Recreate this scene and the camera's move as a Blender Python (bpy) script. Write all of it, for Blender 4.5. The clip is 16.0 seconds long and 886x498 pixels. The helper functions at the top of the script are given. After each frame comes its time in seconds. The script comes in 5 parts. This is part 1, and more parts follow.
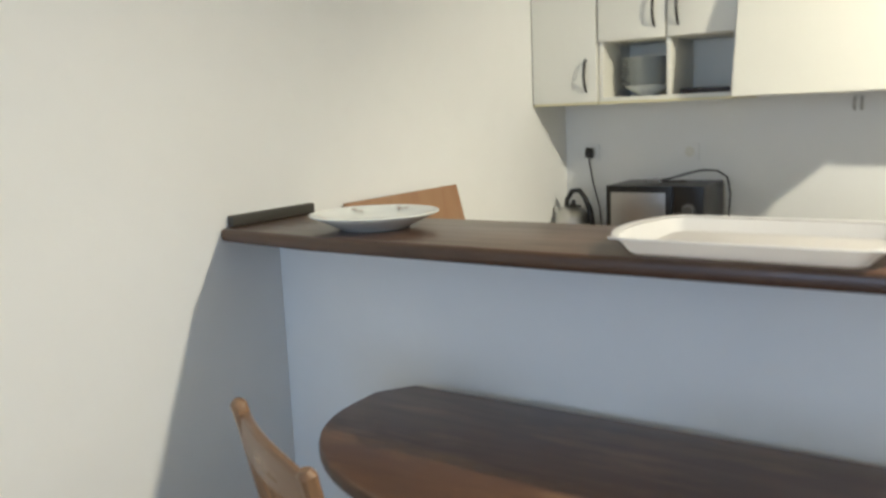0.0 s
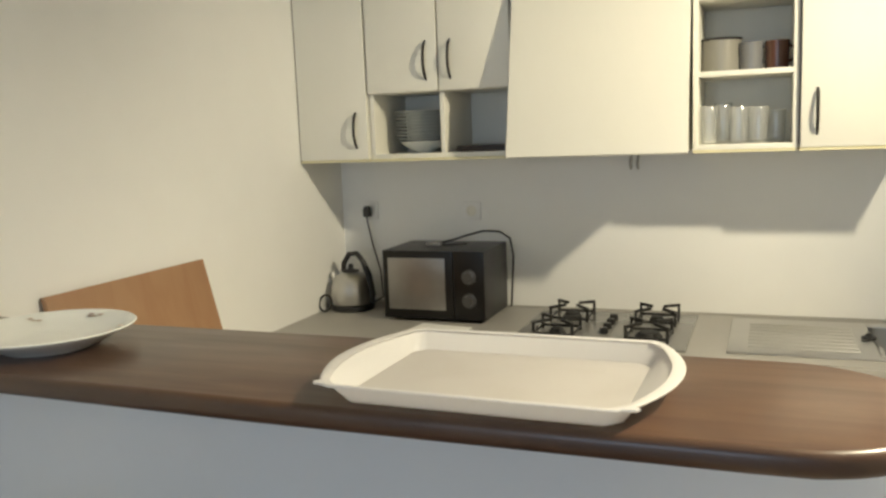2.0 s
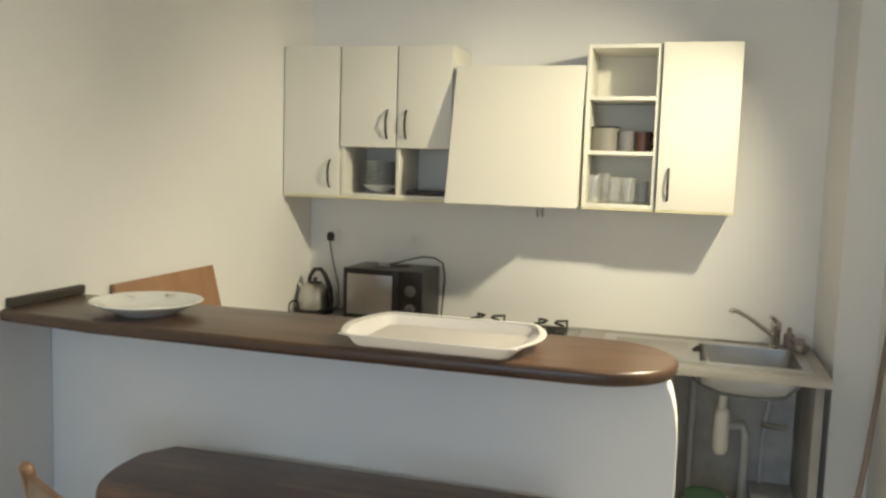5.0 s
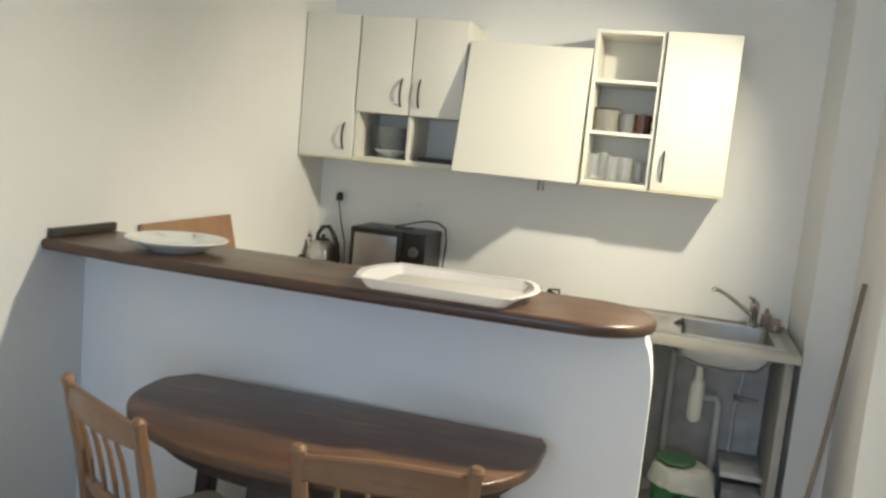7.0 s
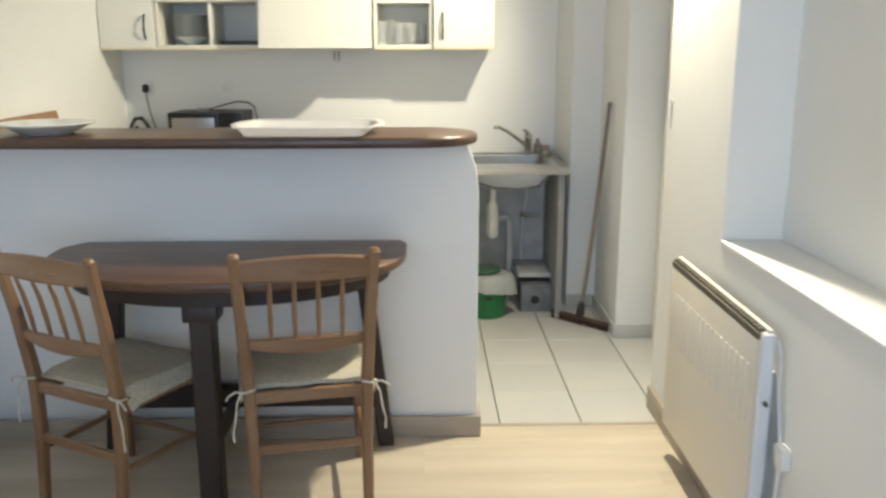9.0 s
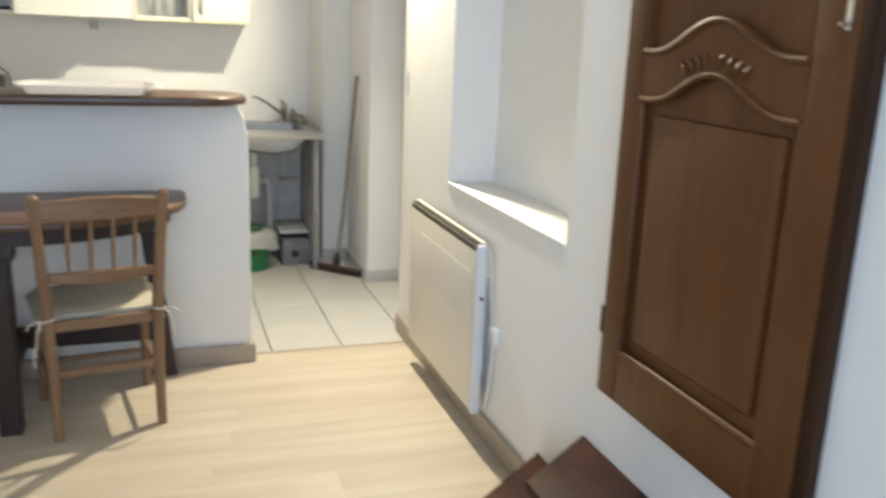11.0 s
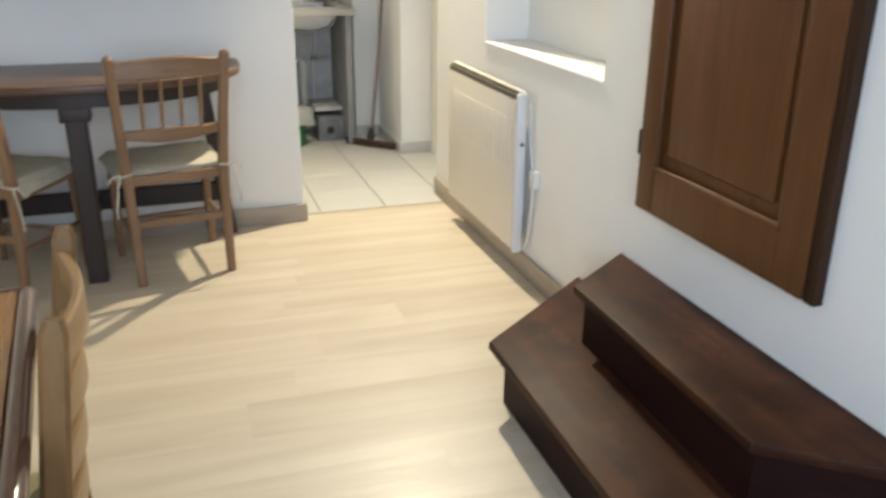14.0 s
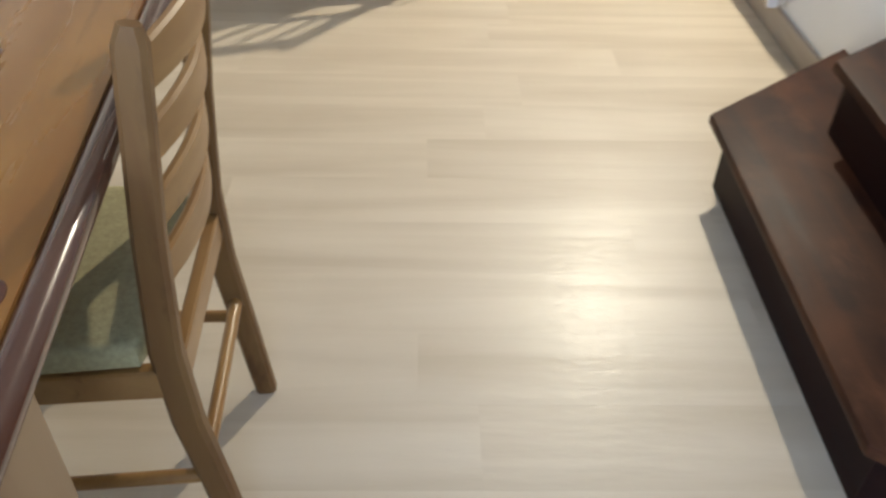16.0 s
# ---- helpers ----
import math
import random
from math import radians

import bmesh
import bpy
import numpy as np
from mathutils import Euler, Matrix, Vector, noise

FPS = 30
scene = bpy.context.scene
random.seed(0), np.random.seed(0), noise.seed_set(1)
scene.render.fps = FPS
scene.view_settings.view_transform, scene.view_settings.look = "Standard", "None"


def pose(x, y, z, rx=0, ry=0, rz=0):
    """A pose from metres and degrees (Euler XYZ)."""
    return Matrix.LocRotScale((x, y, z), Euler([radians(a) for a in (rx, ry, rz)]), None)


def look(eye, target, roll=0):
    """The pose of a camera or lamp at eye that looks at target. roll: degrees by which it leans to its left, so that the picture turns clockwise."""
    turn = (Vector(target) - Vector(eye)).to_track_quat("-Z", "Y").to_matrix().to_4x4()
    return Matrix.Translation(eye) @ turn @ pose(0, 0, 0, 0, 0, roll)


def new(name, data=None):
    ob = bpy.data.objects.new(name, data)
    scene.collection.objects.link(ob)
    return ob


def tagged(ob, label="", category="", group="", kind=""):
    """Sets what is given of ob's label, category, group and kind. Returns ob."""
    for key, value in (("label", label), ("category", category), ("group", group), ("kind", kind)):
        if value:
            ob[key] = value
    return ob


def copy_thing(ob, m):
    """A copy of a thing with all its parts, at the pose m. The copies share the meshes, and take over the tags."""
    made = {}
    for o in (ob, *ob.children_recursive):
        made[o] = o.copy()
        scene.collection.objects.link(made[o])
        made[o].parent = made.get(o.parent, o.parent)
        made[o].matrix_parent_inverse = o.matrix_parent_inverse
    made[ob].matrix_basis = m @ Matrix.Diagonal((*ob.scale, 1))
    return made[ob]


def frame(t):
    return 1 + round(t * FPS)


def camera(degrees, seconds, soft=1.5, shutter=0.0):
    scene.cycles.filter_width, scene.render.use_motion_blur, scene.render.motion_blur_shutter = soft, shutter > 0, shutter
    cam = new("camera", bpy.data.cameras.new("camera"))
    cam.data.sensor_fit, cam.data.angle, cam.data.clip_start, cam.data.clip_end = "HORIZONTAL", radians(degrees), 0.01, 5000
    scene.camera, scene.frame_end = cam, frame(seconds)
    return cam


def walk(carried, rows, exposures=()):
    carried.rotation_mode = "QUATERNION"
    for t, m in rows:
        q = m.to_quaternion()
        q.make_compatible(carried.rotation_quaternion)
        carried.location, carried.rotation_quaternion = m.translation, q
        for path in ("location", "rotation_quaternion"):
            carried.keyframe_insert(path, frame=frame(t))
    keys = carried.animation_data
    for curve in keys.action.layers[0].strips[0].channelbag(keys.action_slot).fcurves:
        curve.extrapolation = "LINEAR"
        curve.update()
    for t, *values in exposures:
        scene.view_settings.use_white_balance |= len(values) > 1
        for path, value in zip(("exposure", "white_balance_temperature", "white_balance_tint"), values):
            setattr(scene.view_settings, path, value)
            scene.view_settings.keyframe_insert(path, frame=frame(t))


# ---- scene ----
cam = camera(55.7, 16.0, soft=2.6, shutter=0.5)
PATH = [
    (0, (1.705, -3.652, 1.465), (0.612, -2.008, 1.146), -2.4),
    (0.5, (1.706, -3.41, 1.477), (0.553, -1.801, 1.191), 1.7),
    (1, (1.761, -3.207, 1.469), (0.693, -1.542, 1.171), 1.8),
    (1.5, (1.775, -3.188, 1.543), (0.892, -1.408, 1.314), 0.6),
    (2, (1.713, -3.217, 1.571), (0.992, -1.372, 1.299), -2.2),
    (2.5, (1.65, -3.317, 1.585), (0.987, -1.445, 1.348), -1.0),
    (3, (1.652, -3.539, 1.605), (1.083, -1.643, 1.326), -0.4),
    (3.5, (1.656, -3.734, 1.673), (1.21, -1.794, 1.476), 0.4),
    (4, (1.699, -3.91, 1.678), (1.262, -1.962, 1.563), 1.1),
    (4.2, (1.769, -3.969, 1.674), (1.268, -2.041, 1.495), 1.2),
    (6.5, (1.993, -4.31, 1.645), (1.41, -2.41, 1.424), 2.5),
    (7, (1.965, -4.37, 1.628), (1.432, -2.46, 1.369), 5.5),
    (7.5, (1.934, -4.445, 1.581), (1.389, -2.542, 1.297), 3.9),
    (8, (1.873, -4.634, 1.569), (1.681, -2.674, 1.218), 2.5),
    (8.5, (1.813, -4.837, 1.505), (1.686, -2.889, 1.072), 2.5),
    (8.7, (1.783, -4.916, 1.493), (1.725, -2.97, 1.032), 1.3),
    (10.8, (1.613, -5.581, 1.455), (2.153, -3.71, 1.001), 2.0),
    (11, (1.593, -5.617, 1.456), (2.222, -3.783, 0.964), 2.3),
    (11.5, (1.522, -5.709, 1.421), (2.388, -3.984, 0.898), 1.7),
    (12, (1.462, -5.79, 1.392), (2.392, -4.107, 0.842), 1.7),
    (12.5, (1.449, -5.851, 1.368), (2.41, -4.208, 0.754), 2.2),
    (13, (1.413, -5.874, 1.347), (2.325, -4.21, 0.715), 3.9),
    (13.5, (1.395, -5.869, 1.351), (2.178, -4.148, 0.698), 2.7),
    (14, (1.387, -5.873, 1.331), (1.968, -4.097, 0.617), 0.4),
    (14.5, (1.384, -5.842, 1.299), (1.879, -4.101, 0.447), 2.1),
    (15, (1.418, -5.782, 1.279), (1.87, -4.14, 0.231), 1.6),
    (15.5, (1.448, -5.716, 1.258), (1.727, -4.147, 0.049), 2.1),
    (16, (1.507, -5.619, 1.231), (1.546, -4.068, -0.032), 1.2),
]
EXPOSURES = [(0, -0.14, 5650, 8), (1.5, -0.32, 6150, 7), (2.0, -0.36, 6250, 7), (3.0, -0.33, 6450, 6), (3.5, -0.37, 6500, 6), (4.2, -0.38, 6500, 6), (6.5, -0.37, 5850, 8), (7.0, -0.21, 5850, 8), (7.5, -0.14, 5850, 8), (8.0, -0.17, 5850, 8), (8.5, -0.05, 5850, 8), (11, 0.12, 5900, 9), (12, 0.14, 5850, 8), (13.5, 0.2, 6150, 9), (14.5, 0.27, 6000, 10), (15, 0.3, 5900, 10), (16, 0.13, 5850, 12)]
walk(cam, [(t, look(eye, target, roll)) for t, eye, target, roll in PATH], EXPOSURES)

# ---- world, light, exposure ----
world = bpy.data.worlds.new("world")
scene.world = world
world.use_nodes = True
wn = world.node_tree
sky = wn.nodes.new("ShaderNodeTexSky")
sky.sky_type = "NISHITA"
sky.sun_disc = False
sky.sun_elevation = radians(40)
sky.sun_rotation = radians(200)
wn.nodes["Background"].inputs["Strength"].default_value = 0.08
wn.links.new(sky.outputs[0], wn.nodes["Background"].inputs["Color"])


def lamp(name, kind, m, power, colour, **more):
    data = bpy.data.lights.new(name, kind)
    data.energy, data.color = power, colour
    if "radius" in more:
        data.shadow_soft_size = more["radius"]
    if "size" in more:
        data.shape = "RECTANGLE"
        data.size, data.size_y = more["size"]
    ob = new(name, data)
    ob.matrix_world = m
    return ob


# Two unseen spots, set where the cast shadows point back to.
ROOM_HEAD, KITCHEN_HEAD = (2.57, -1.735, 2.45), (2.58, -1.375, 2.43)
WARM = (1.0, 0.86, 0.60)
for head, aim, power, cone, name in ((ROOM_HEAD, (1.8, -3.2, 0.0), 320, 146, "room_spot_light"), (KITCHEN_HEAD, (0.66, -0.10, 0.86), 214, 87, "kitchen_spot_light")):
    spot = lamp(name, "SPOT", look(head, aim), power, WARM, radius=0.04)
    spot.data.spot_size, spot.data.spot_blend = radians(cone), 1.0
lamp("window_daylight", "AREA", look((1.25, -7.42, 1.55), (1.25, 0, 1.35)), 57, (0.62, 0.775, 1.0), size=(1.7, 1.5))


# ---- materials ----
def mat(name, base, rough=0.5, metal=0.0, grain=0.0, grain_scale=(40, 40, 40), stain=0.0, stain_scale=3.0, bump=0.0, bump_scale=120.0, second=None, pieces=0.0, spec=0.5, coat=0.0, relief=None):
    m = bpy.data.materials.new(name)
    m.use_nodes = True
    nt = m.node_tree
    nd, ln = nt.nodes, nt.links
    b = nd["Principled BSDF"]
    b.inputs["Roughness"].default_value = rough
    b.inputs["Metallic"].default_value = metal
    b.inputs["Specular IOR Level"].default_value = spec
    b.inputs["Coat Weight"].default_value = coat
    b.inputs["Coat Roughness"].default_value = 0.15
    tc = nd.new("ShaderNodeTexCoord")
    col = nd.new("ShaderNodeRGB")
    col.outputs[0].default_value = (*base, 1)
    out = col.outputs[0]
    coords = tc.outputs["Object"]
    if pieces:
        info = nd.new("ShaderNodeObjectInfo")
        src = info.outputs["Random"]
        add = nd.new("ShaderNodeVectorMath")
        add.operation = "MULTIPLY_ADD"
        add.inputs[1].default_value = (7, 5, 3)
        ln.new(src, add.inputs[0])
        ln.new(coords, add.inputs[2])
        coords = add.outputs[0]
        hv = nd.new("ShaderNodeHueSaturation")
        mr = nd.new("ShaderNodeMapRange")
        mr.inputs["To Min"].default_value, mr.inputs["To Max"].default_value = 1 - pieces, 1 + pieces
        ln.new(src, mr.inputs["Value"])
        ln.new(mr.outputs[0], hv.inputs["Value"])
        ln.new(out, hv.inputs["Color"])
        out = hv.outputs[0]

    def layered(scale, detail, low, high, colour, amount, now):
        mp = nd.new("ShaderNodeMapping")
        mp.inputs["Scale"].default_value = scale
        ln.new(coords, mp.inputs["Vector"])
        nz = nd.new("ShaderNodeTexNoise")
        nz.inputs["Scale"].default_value = 1.0
        nz.inputs["Detail"].default_value = detail
        nz.inputs["Distortion"].default_value = 0.4
        ln.new(mp.outputs[0], nz.inputs["Vector"])
        rg = nd.new("ShaderNodeMapRange")
        rg.inputs["From Min"].default_value, rg.inputs["From Max"].default_value = low, high
        rg.inputs["To Max"].default_value = amount
        ln.new(nz.outputs["Fac"], rg.inputs["Value"])
        mx = nd.new("ShaderNodeMix")
        mx.data_type = "RGBA"
        ln.new(rg.outputs[0], mx.inputs[0])
        ln.new(now, mx.inputs[6])
        mx.inputs[7].default_value = (*colour, 1)
        return mx.outputs[2], nz.outputs["Fac"]

    dark = second or tuple(c * 0.45 for c in base)
    if grain:
        out, fac = layered(grain_scale, 6, 0.38, 0.68, dark, grain, out)
        rr = nd.new("ShaderNodeMapRange")
        rr.inputs["To Min"].default_value, rr.inputs["To Max"].default_value = max(rough - 0.08, 0.03), min(rough + 0.1, 1)
        ln.new(fac, rr.inputs["Value"])
        ln.new(rr.outputs[0], b.inputs["Roughness"])
    if stain:
        out, _ = layered((stain_scale,) * 3, 4, 0.45, 0.75, dark, stain, out)
    ln.new(out, b.inputs["Base Color"])
    if bump:
        mp = nd.new("ShaderNodeMapping")
        mp.inputs["Scale"].default_value = relief or (grain_scale if grain and bump_scale == 0 else (bump_scale,) * 3)
        ln.new(coords, mp.inputs["Vector"])
        nz = nd.new("ShaderNodeTexNoise")
        nz.inputs["Scale"].default_value = 1.0
        nz.inputs["Detail"].default_value = 5
        ln.new(mp.outputs[0], nz.inputs["Vector"])
        bp = nd.new("ShaderNodeBump")
        bp.inputs["Strength"].default_value = bump
        bp.inputs["Distance"].default_value = 0.004
        ln.new(nz.outputs["Fac"], bp.inputs["Height"])
        ln.new(bp.outputs[0], b.inputs["Normal"])
    return m


def glass_mat(name, colour=(0.985, 0.99, 0.988), white_share=0.0):
    m = bpy.data.materials.new(name)
    m.use_nodes = True
    nt = m.node_tree
    nt.nodes.remove(nt.nodes["Principled BSDF"])
    clear = nt.nodes.new("ShaderNodeBsdfTransparent")
    clear.inputs["Color"].default_value = (*colour, 1)
    gloss = nt.nodes.new("ShaderNodeBsdfGlossy")
    gloss.inputs["Roughness"].default_value = 0.12
    fres = nt.nodes.new("ShaderNodeLayerWeight")
    fres.inputs["Blend"].default_value = 0.25
    rg = nt.nodes.new("ShaderNodeMapRange")
    rg.inputs["To Min"].default_value, rg.inputs["To Max"].default_value = 0.05, 0.5
    nt.links.new(fres.outputs["Facing"], rg.inputs["Value"])
    mx = nt.nodes.new("ShaderNodeMixShader")
    nt.links.new(rg.outputs[0], mx.inputs[0])
    nt.links.new(clear.outputs[0], mx.inputs[1])
    nt.links.new(gloss.outputs[0], mx.inputs[2])
    # A share of white diffuse stands in for light refracted by the glass.
    refracted_white = nt.nodes.new("ShaderNodeBsdfDiffuse")
    refracted_white.inputs["Color"].default_value = (0.85, 0.86, 0.86, 1)
    whitened = nt.nodes.new("ShaderNodeMixShader")
    whitened.inputs[0].default_value = white_share
    nt.links.new(mx.outputs[0], whitened.inputs[1])
    nt.links.new(refracted_white.outputs[0], whitened.inputs[2])
    nt.links.new(whitened.outputs[0], nt.nodes["Material Output"].inputs["Surface"])
    return m


M_WALL = mat("wall_paint", (0.82, 0.815, 0.795), 0.75, stain=0.10, stain_scale=1.6, second=(0.66, 0.65, 0.61), bump=0.10, bump_scale=55, grain=0.05, grain_scale=(9, 9, 9), spec=0.3)
M_CEIL = mat("ceiling_paint", (0.80, 0.79, 0.75), 0.85, bump=0.1, bump_scale=60)
M_LAMI = mat("laminate_plank", (0.56, 0.490, 0.384), 0.43, grain=0.55, grain_scale=(0.9, 10, 10), stain=0.3, stain_scale=2.2, second=(0.385, 0.315, 0.225), bump=0.26, relief=(9, 38, 38), pieces=0.015)
def lacquer(m, weight, rough, strength, scale):
    """A thin uneven clear layer that breaks the lamp's reflection into glints."""
    nt = m.node_tree
    b = nt.nodes["Principled BSDF"].inputs
    b["Coat Weight"].default_value, b["Coat Roughness"].default_value = weight, rough
    tc, mp, nz, bp = (nt.nodes.new(k) for k in ("ShaderNodeTexCoord", "ShaderNodeMapping", "ShaderNodeTexNoise", "ShaderNodeBump"))
    mp.inputs["Scale"].default_value = scale
    nz.inputs["Scale"].default_value, nz.inputs["Detail"].default_value = 1.0, 3
    bp.inputs["Strength"].default_value, bp.inputs["Distance"].default_value = strength, 0.004
    nt.links.new(tc.outputs["Object"], mp.inputs["Vector"])
    nt.links.new(mp.outputs[0], nz.inputs["Vector"])
    nt.links.new(nz.outputs["Fac"], bp.inputs["Height"])
    nt.links.new(bp.outputs[0], b["Coat Normal"])


def worn(m, colour, scale, low, high, amount):
    """Scuffs or marks of another colour over a finished material."""
    nt = m.node_tree
    socket = nt.nodes["Principled BSDF"].inputs["Base Color"]
    before = socket.links[0].from_socket
    tc, mp, nz, rg, mx = (nt.nodes.new(k) for k in ("ShaderNodeTexCoord", "ShaderNodeMapping", "ShaderNodeTexNoise", "ShaderNodeMapRange", "ShaderNodeMix"))
    mp.inputs["Scale"].default_value = scale
    nz.inputs["Scale"].default_value, nz.inputs["Detail"].default_value, nz.inputs["Roughness"].default_value = 1.0, 7, 0.65
    rg.inputs["From Min"].default_value, rg.inputs["From Max"].default_value, rg.inputs["To Max"].default_value = low, high, amount
    mx.data_type = "RGBA"
    mx.inputs[7].default_value = (*colour, 1)
    nt.links.new(tc.outputs["Object"], mp.inputs["Vector"])
    nt.links.new(mp.outputs[0], nz.inputs["Vector"])
    nt.links.new(nz.outputs["Fac"], rg.inputs["Value"])
    nt.links.new(rg.outputs[0], mx.inputs[0])
    nt.links.new(before, mx.inputs[6])
    nt.links.new(mx.outputs[2], socket)


lacquer(M_LAMI, 0.10, 0.24, 0.45, (22, 60, 60))
M_TILE = mat("floor_tile", (0.47, 0.465, 0.445), 0.38, stain=0.25, stain_scale=3, second=(0.57, 0.53, 0.46), bump=0.04, bump_scale=18, pieces=0.03)
M_GROUT = mat("grout", (0.16, 0.14, 0.12), 0.9, grain=0.4, grain_scale=(50, 50, 50))
M_BASE = mat("skirting_beige", (0.40, 0.34, 0.27), 0.5, grain=0.3, grain_scale=(3, 3, 40), stain=0.2)
M_BAR = mat("bar_top_wood", (0.090, 0.046, 0.024), 0.36, grain=0.55, grain_scale=(2.6, 24, 24), stain=0.6, stain_scale=7, second=(0.045, 0.022, 0.016), bump=0.1, bump_scale=0, coat=0.15)
M_DARKOAK = mat("dark_stained_wood", (0.125, 0.052, 0.017), 0.42, grain=0.6, grain_scale=(26, 26, 1.8), stain=0.45, stain_scale=3.5, second=(0.070, 0.026, 0.008), bump=0.12, bump_scale=0, spec=0.22)
M_POST = mat("dark_frame_wood", (0.040, 0.019, 0.010), 0.5, grain=0.5, grain_scale=(25, 25, 2), spec=0.15)
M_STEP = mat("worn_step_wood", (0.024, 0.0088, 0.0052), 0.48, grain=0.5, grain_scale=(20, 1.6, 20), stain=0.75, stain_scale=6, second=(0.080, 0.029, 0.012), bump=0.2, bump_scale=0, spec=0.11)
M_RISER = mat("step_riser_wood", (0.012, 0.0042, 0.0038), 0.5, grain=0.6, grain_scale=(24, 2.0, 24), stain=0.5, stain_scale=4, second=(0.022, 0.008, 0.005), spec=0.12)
M_TABLE = mat("half_table_wood", (0.105, 0.052, 0.026), 0.38, grain=0.6, grain_scale=(2.6, 22, 22), stain=0.6, stain_scale=4, second=(0.06, 0.03, 0.02), bump=0.1, bump_scale=0, coat=0.2)
M_TLEG = mat("black_brown_wood", (0.030, 0.018, 0.014), 0.5, grain=0.5, grain_scale=(25, 25, 2))
M_CHAIR = mat("honey_chair_wood", (0.235, 0.138, 0.074), 0.38, grain=0.55, grain_scale=(28, 28, 2.2), stain=0.35, stain_scale=6, second=(0.15, 0.075, 0.036), bump=0.08, bump_scale=0)
M_CHAIRH = mat("honey_rail_wood", (0.235, 0.138, 0.074), 0.29, grain=0.55, grain_scale=(2.2, 28, 28), stain=0.35, stain_scale=6, second=(0.15, 0.075, 0.036), bump=0.08, bump_scale=0)
M_PINE = mat("varnished_pine", (0.29, 0.140, 0.034), 0.27, grain=0.8, grain_scale=(11, 0.8, 11), stain=0.35, stain_scale=3, second=(0.17, 0.066, 0.016), bump=0.04, bump_scale=0, coat=0.05, spec=0.35)
worn(M_PINE, (0.11, 0.038, 0.010), (16, 1.3, 16), 0.56, 0.70, 0.6)
worn(M_STEP, (0.15, 0.062, 0.030), (7, 3.5, 7), 0.57, 0.76, 0.5)
worn(M_TABLE, (0.26, 0.150, 0.070), (2.6, 12, 12), 0.50, 0.72, 0.55)
worn(M_BAR, (0.17, 0.105, 0.065), (3, 11, 11), 0.60, 0.80, 0.45)
# Base colour darkened for the shadow below the pine tabletop.
M_PINEV = mat("shaded_pine_leg", (0.21, 0.128, 0.060), 0.35, grain=0.5, grain_scale=(16, 16, 1.2), stain=0.3, second=(0.13, 0.070, 0.032))
M_PINEEDGE = mat("pine_edge_dark", (0.085, 0.034, 0.02), 0.17, grain=0.5, grain_scale=(20, 1.5, 20), second=(0.05, 0.022, 0.018), coat=0.4)
M_KNOT = mat("pine_knot", (0.075, 0.020, 0.010), 0.3, stain=0.4, stain_scale=30)
M_PANEL = mat("plywood_panel", (0.35, 0.205, 0.11), 0.5, grain=0.5, grain_scale=(20, 20, 1.5), stain=0.2, second=(0.28, 0.14, 0.07))
M_UPST = mat("dark_upstand", (0.05, 0.045, 0.035), 0.5, grain=0.4, grain_scale=(20, 2, 20))
M_CAB = mat("cream_cabinet", (0.76, 0.74, 0.66), 0.42, stain=0.06, stain_scale=3, second=(0.66, 0.63, 0.54), bump=0.03, bump_scale=160, grain=0.04, grain_scale=(60, 60, 6))
M_EDGE = mat("yellow_cream_edge", (0.70, 0.64, 0.40), 0.5, stain=0.1)
# Near-black tone for strips that paint the shade in cabinet gaps.
M_GAP = mat("gap_shadow_tone", (0.06, 0.045, 0.03), 0.8)
M_HANDLE = mat("dark_handle", (0.035, 0.030, 0.028), 0.35, metal=0.6, grain=0.2)
M_TOP = mat("grey_worktop", (0.36, 0.345, 0.32), 0.42, grain=0.12, grain_scale=(160, 160, 160), stain=0.2, stain_scale=5, second=(0.27, 0.26, 0.24))
M_EDGESTRIP = mat("worktop_edge", (0.40, 0.385, 0.355), 0.5, stain=0.2, stain_scale=8)
M_STEEL = mat("brushed_steel", (0.58, 0.57, 0.55), 0.33, metal=1.0, stain=0.15, stain_scale=6)
M_BOWL = mat("dull_steel_bowl", (0.30, 0.30, 0.30), 0.42, metal=1.0, stain=0.3, stain_scale=8)
M_CHROME = mat("chrome", (0.62, 0.60, 0.57), 0.14, metal=1.0, stain=0.2)
M_BLACK = mat("black_plastic", (0.018, 0.017, 0.017), 0.4, stain=0.3, stain_scale=8)
M_IRON = mat("cast_iron", (0.015, 0.014, 0.013), 0.6, grain=0.4, grain_scale=(80, 80, 80), bump=0.2)
M_MWBODY = mat("microwave_black", (0.009, 0.008, 0.008), 0.32, stain=0.3, stain_scale=6, spec=0.3)
M_MWSIDE = mat("microwave_side", (0.042, 0.040, 0.040), 0.38, metal=0.5, stain=0.3, stain_scale=6)
M_MWGLASS = mat("microwave_window", (0.30, 0.29, 0.285), 0.30, metal=0.85, stain=0.3, stain_scale=9)
M_DIAL = mat("dial_grey", (0.055, 0.054, 0.056), 0.35)
M_WHITE = mat("white_plastic", (0.80, 0.79, 0.76), 0.35, stain=0.1, stain_scale=5)
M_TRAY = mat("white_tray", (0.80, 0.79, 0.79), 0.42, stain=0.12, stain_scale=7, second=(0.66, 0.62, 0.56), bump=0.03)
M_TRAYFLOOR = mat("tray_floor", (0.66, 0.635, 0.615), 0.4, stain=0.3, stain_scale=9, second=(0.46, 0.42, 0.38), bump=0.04)
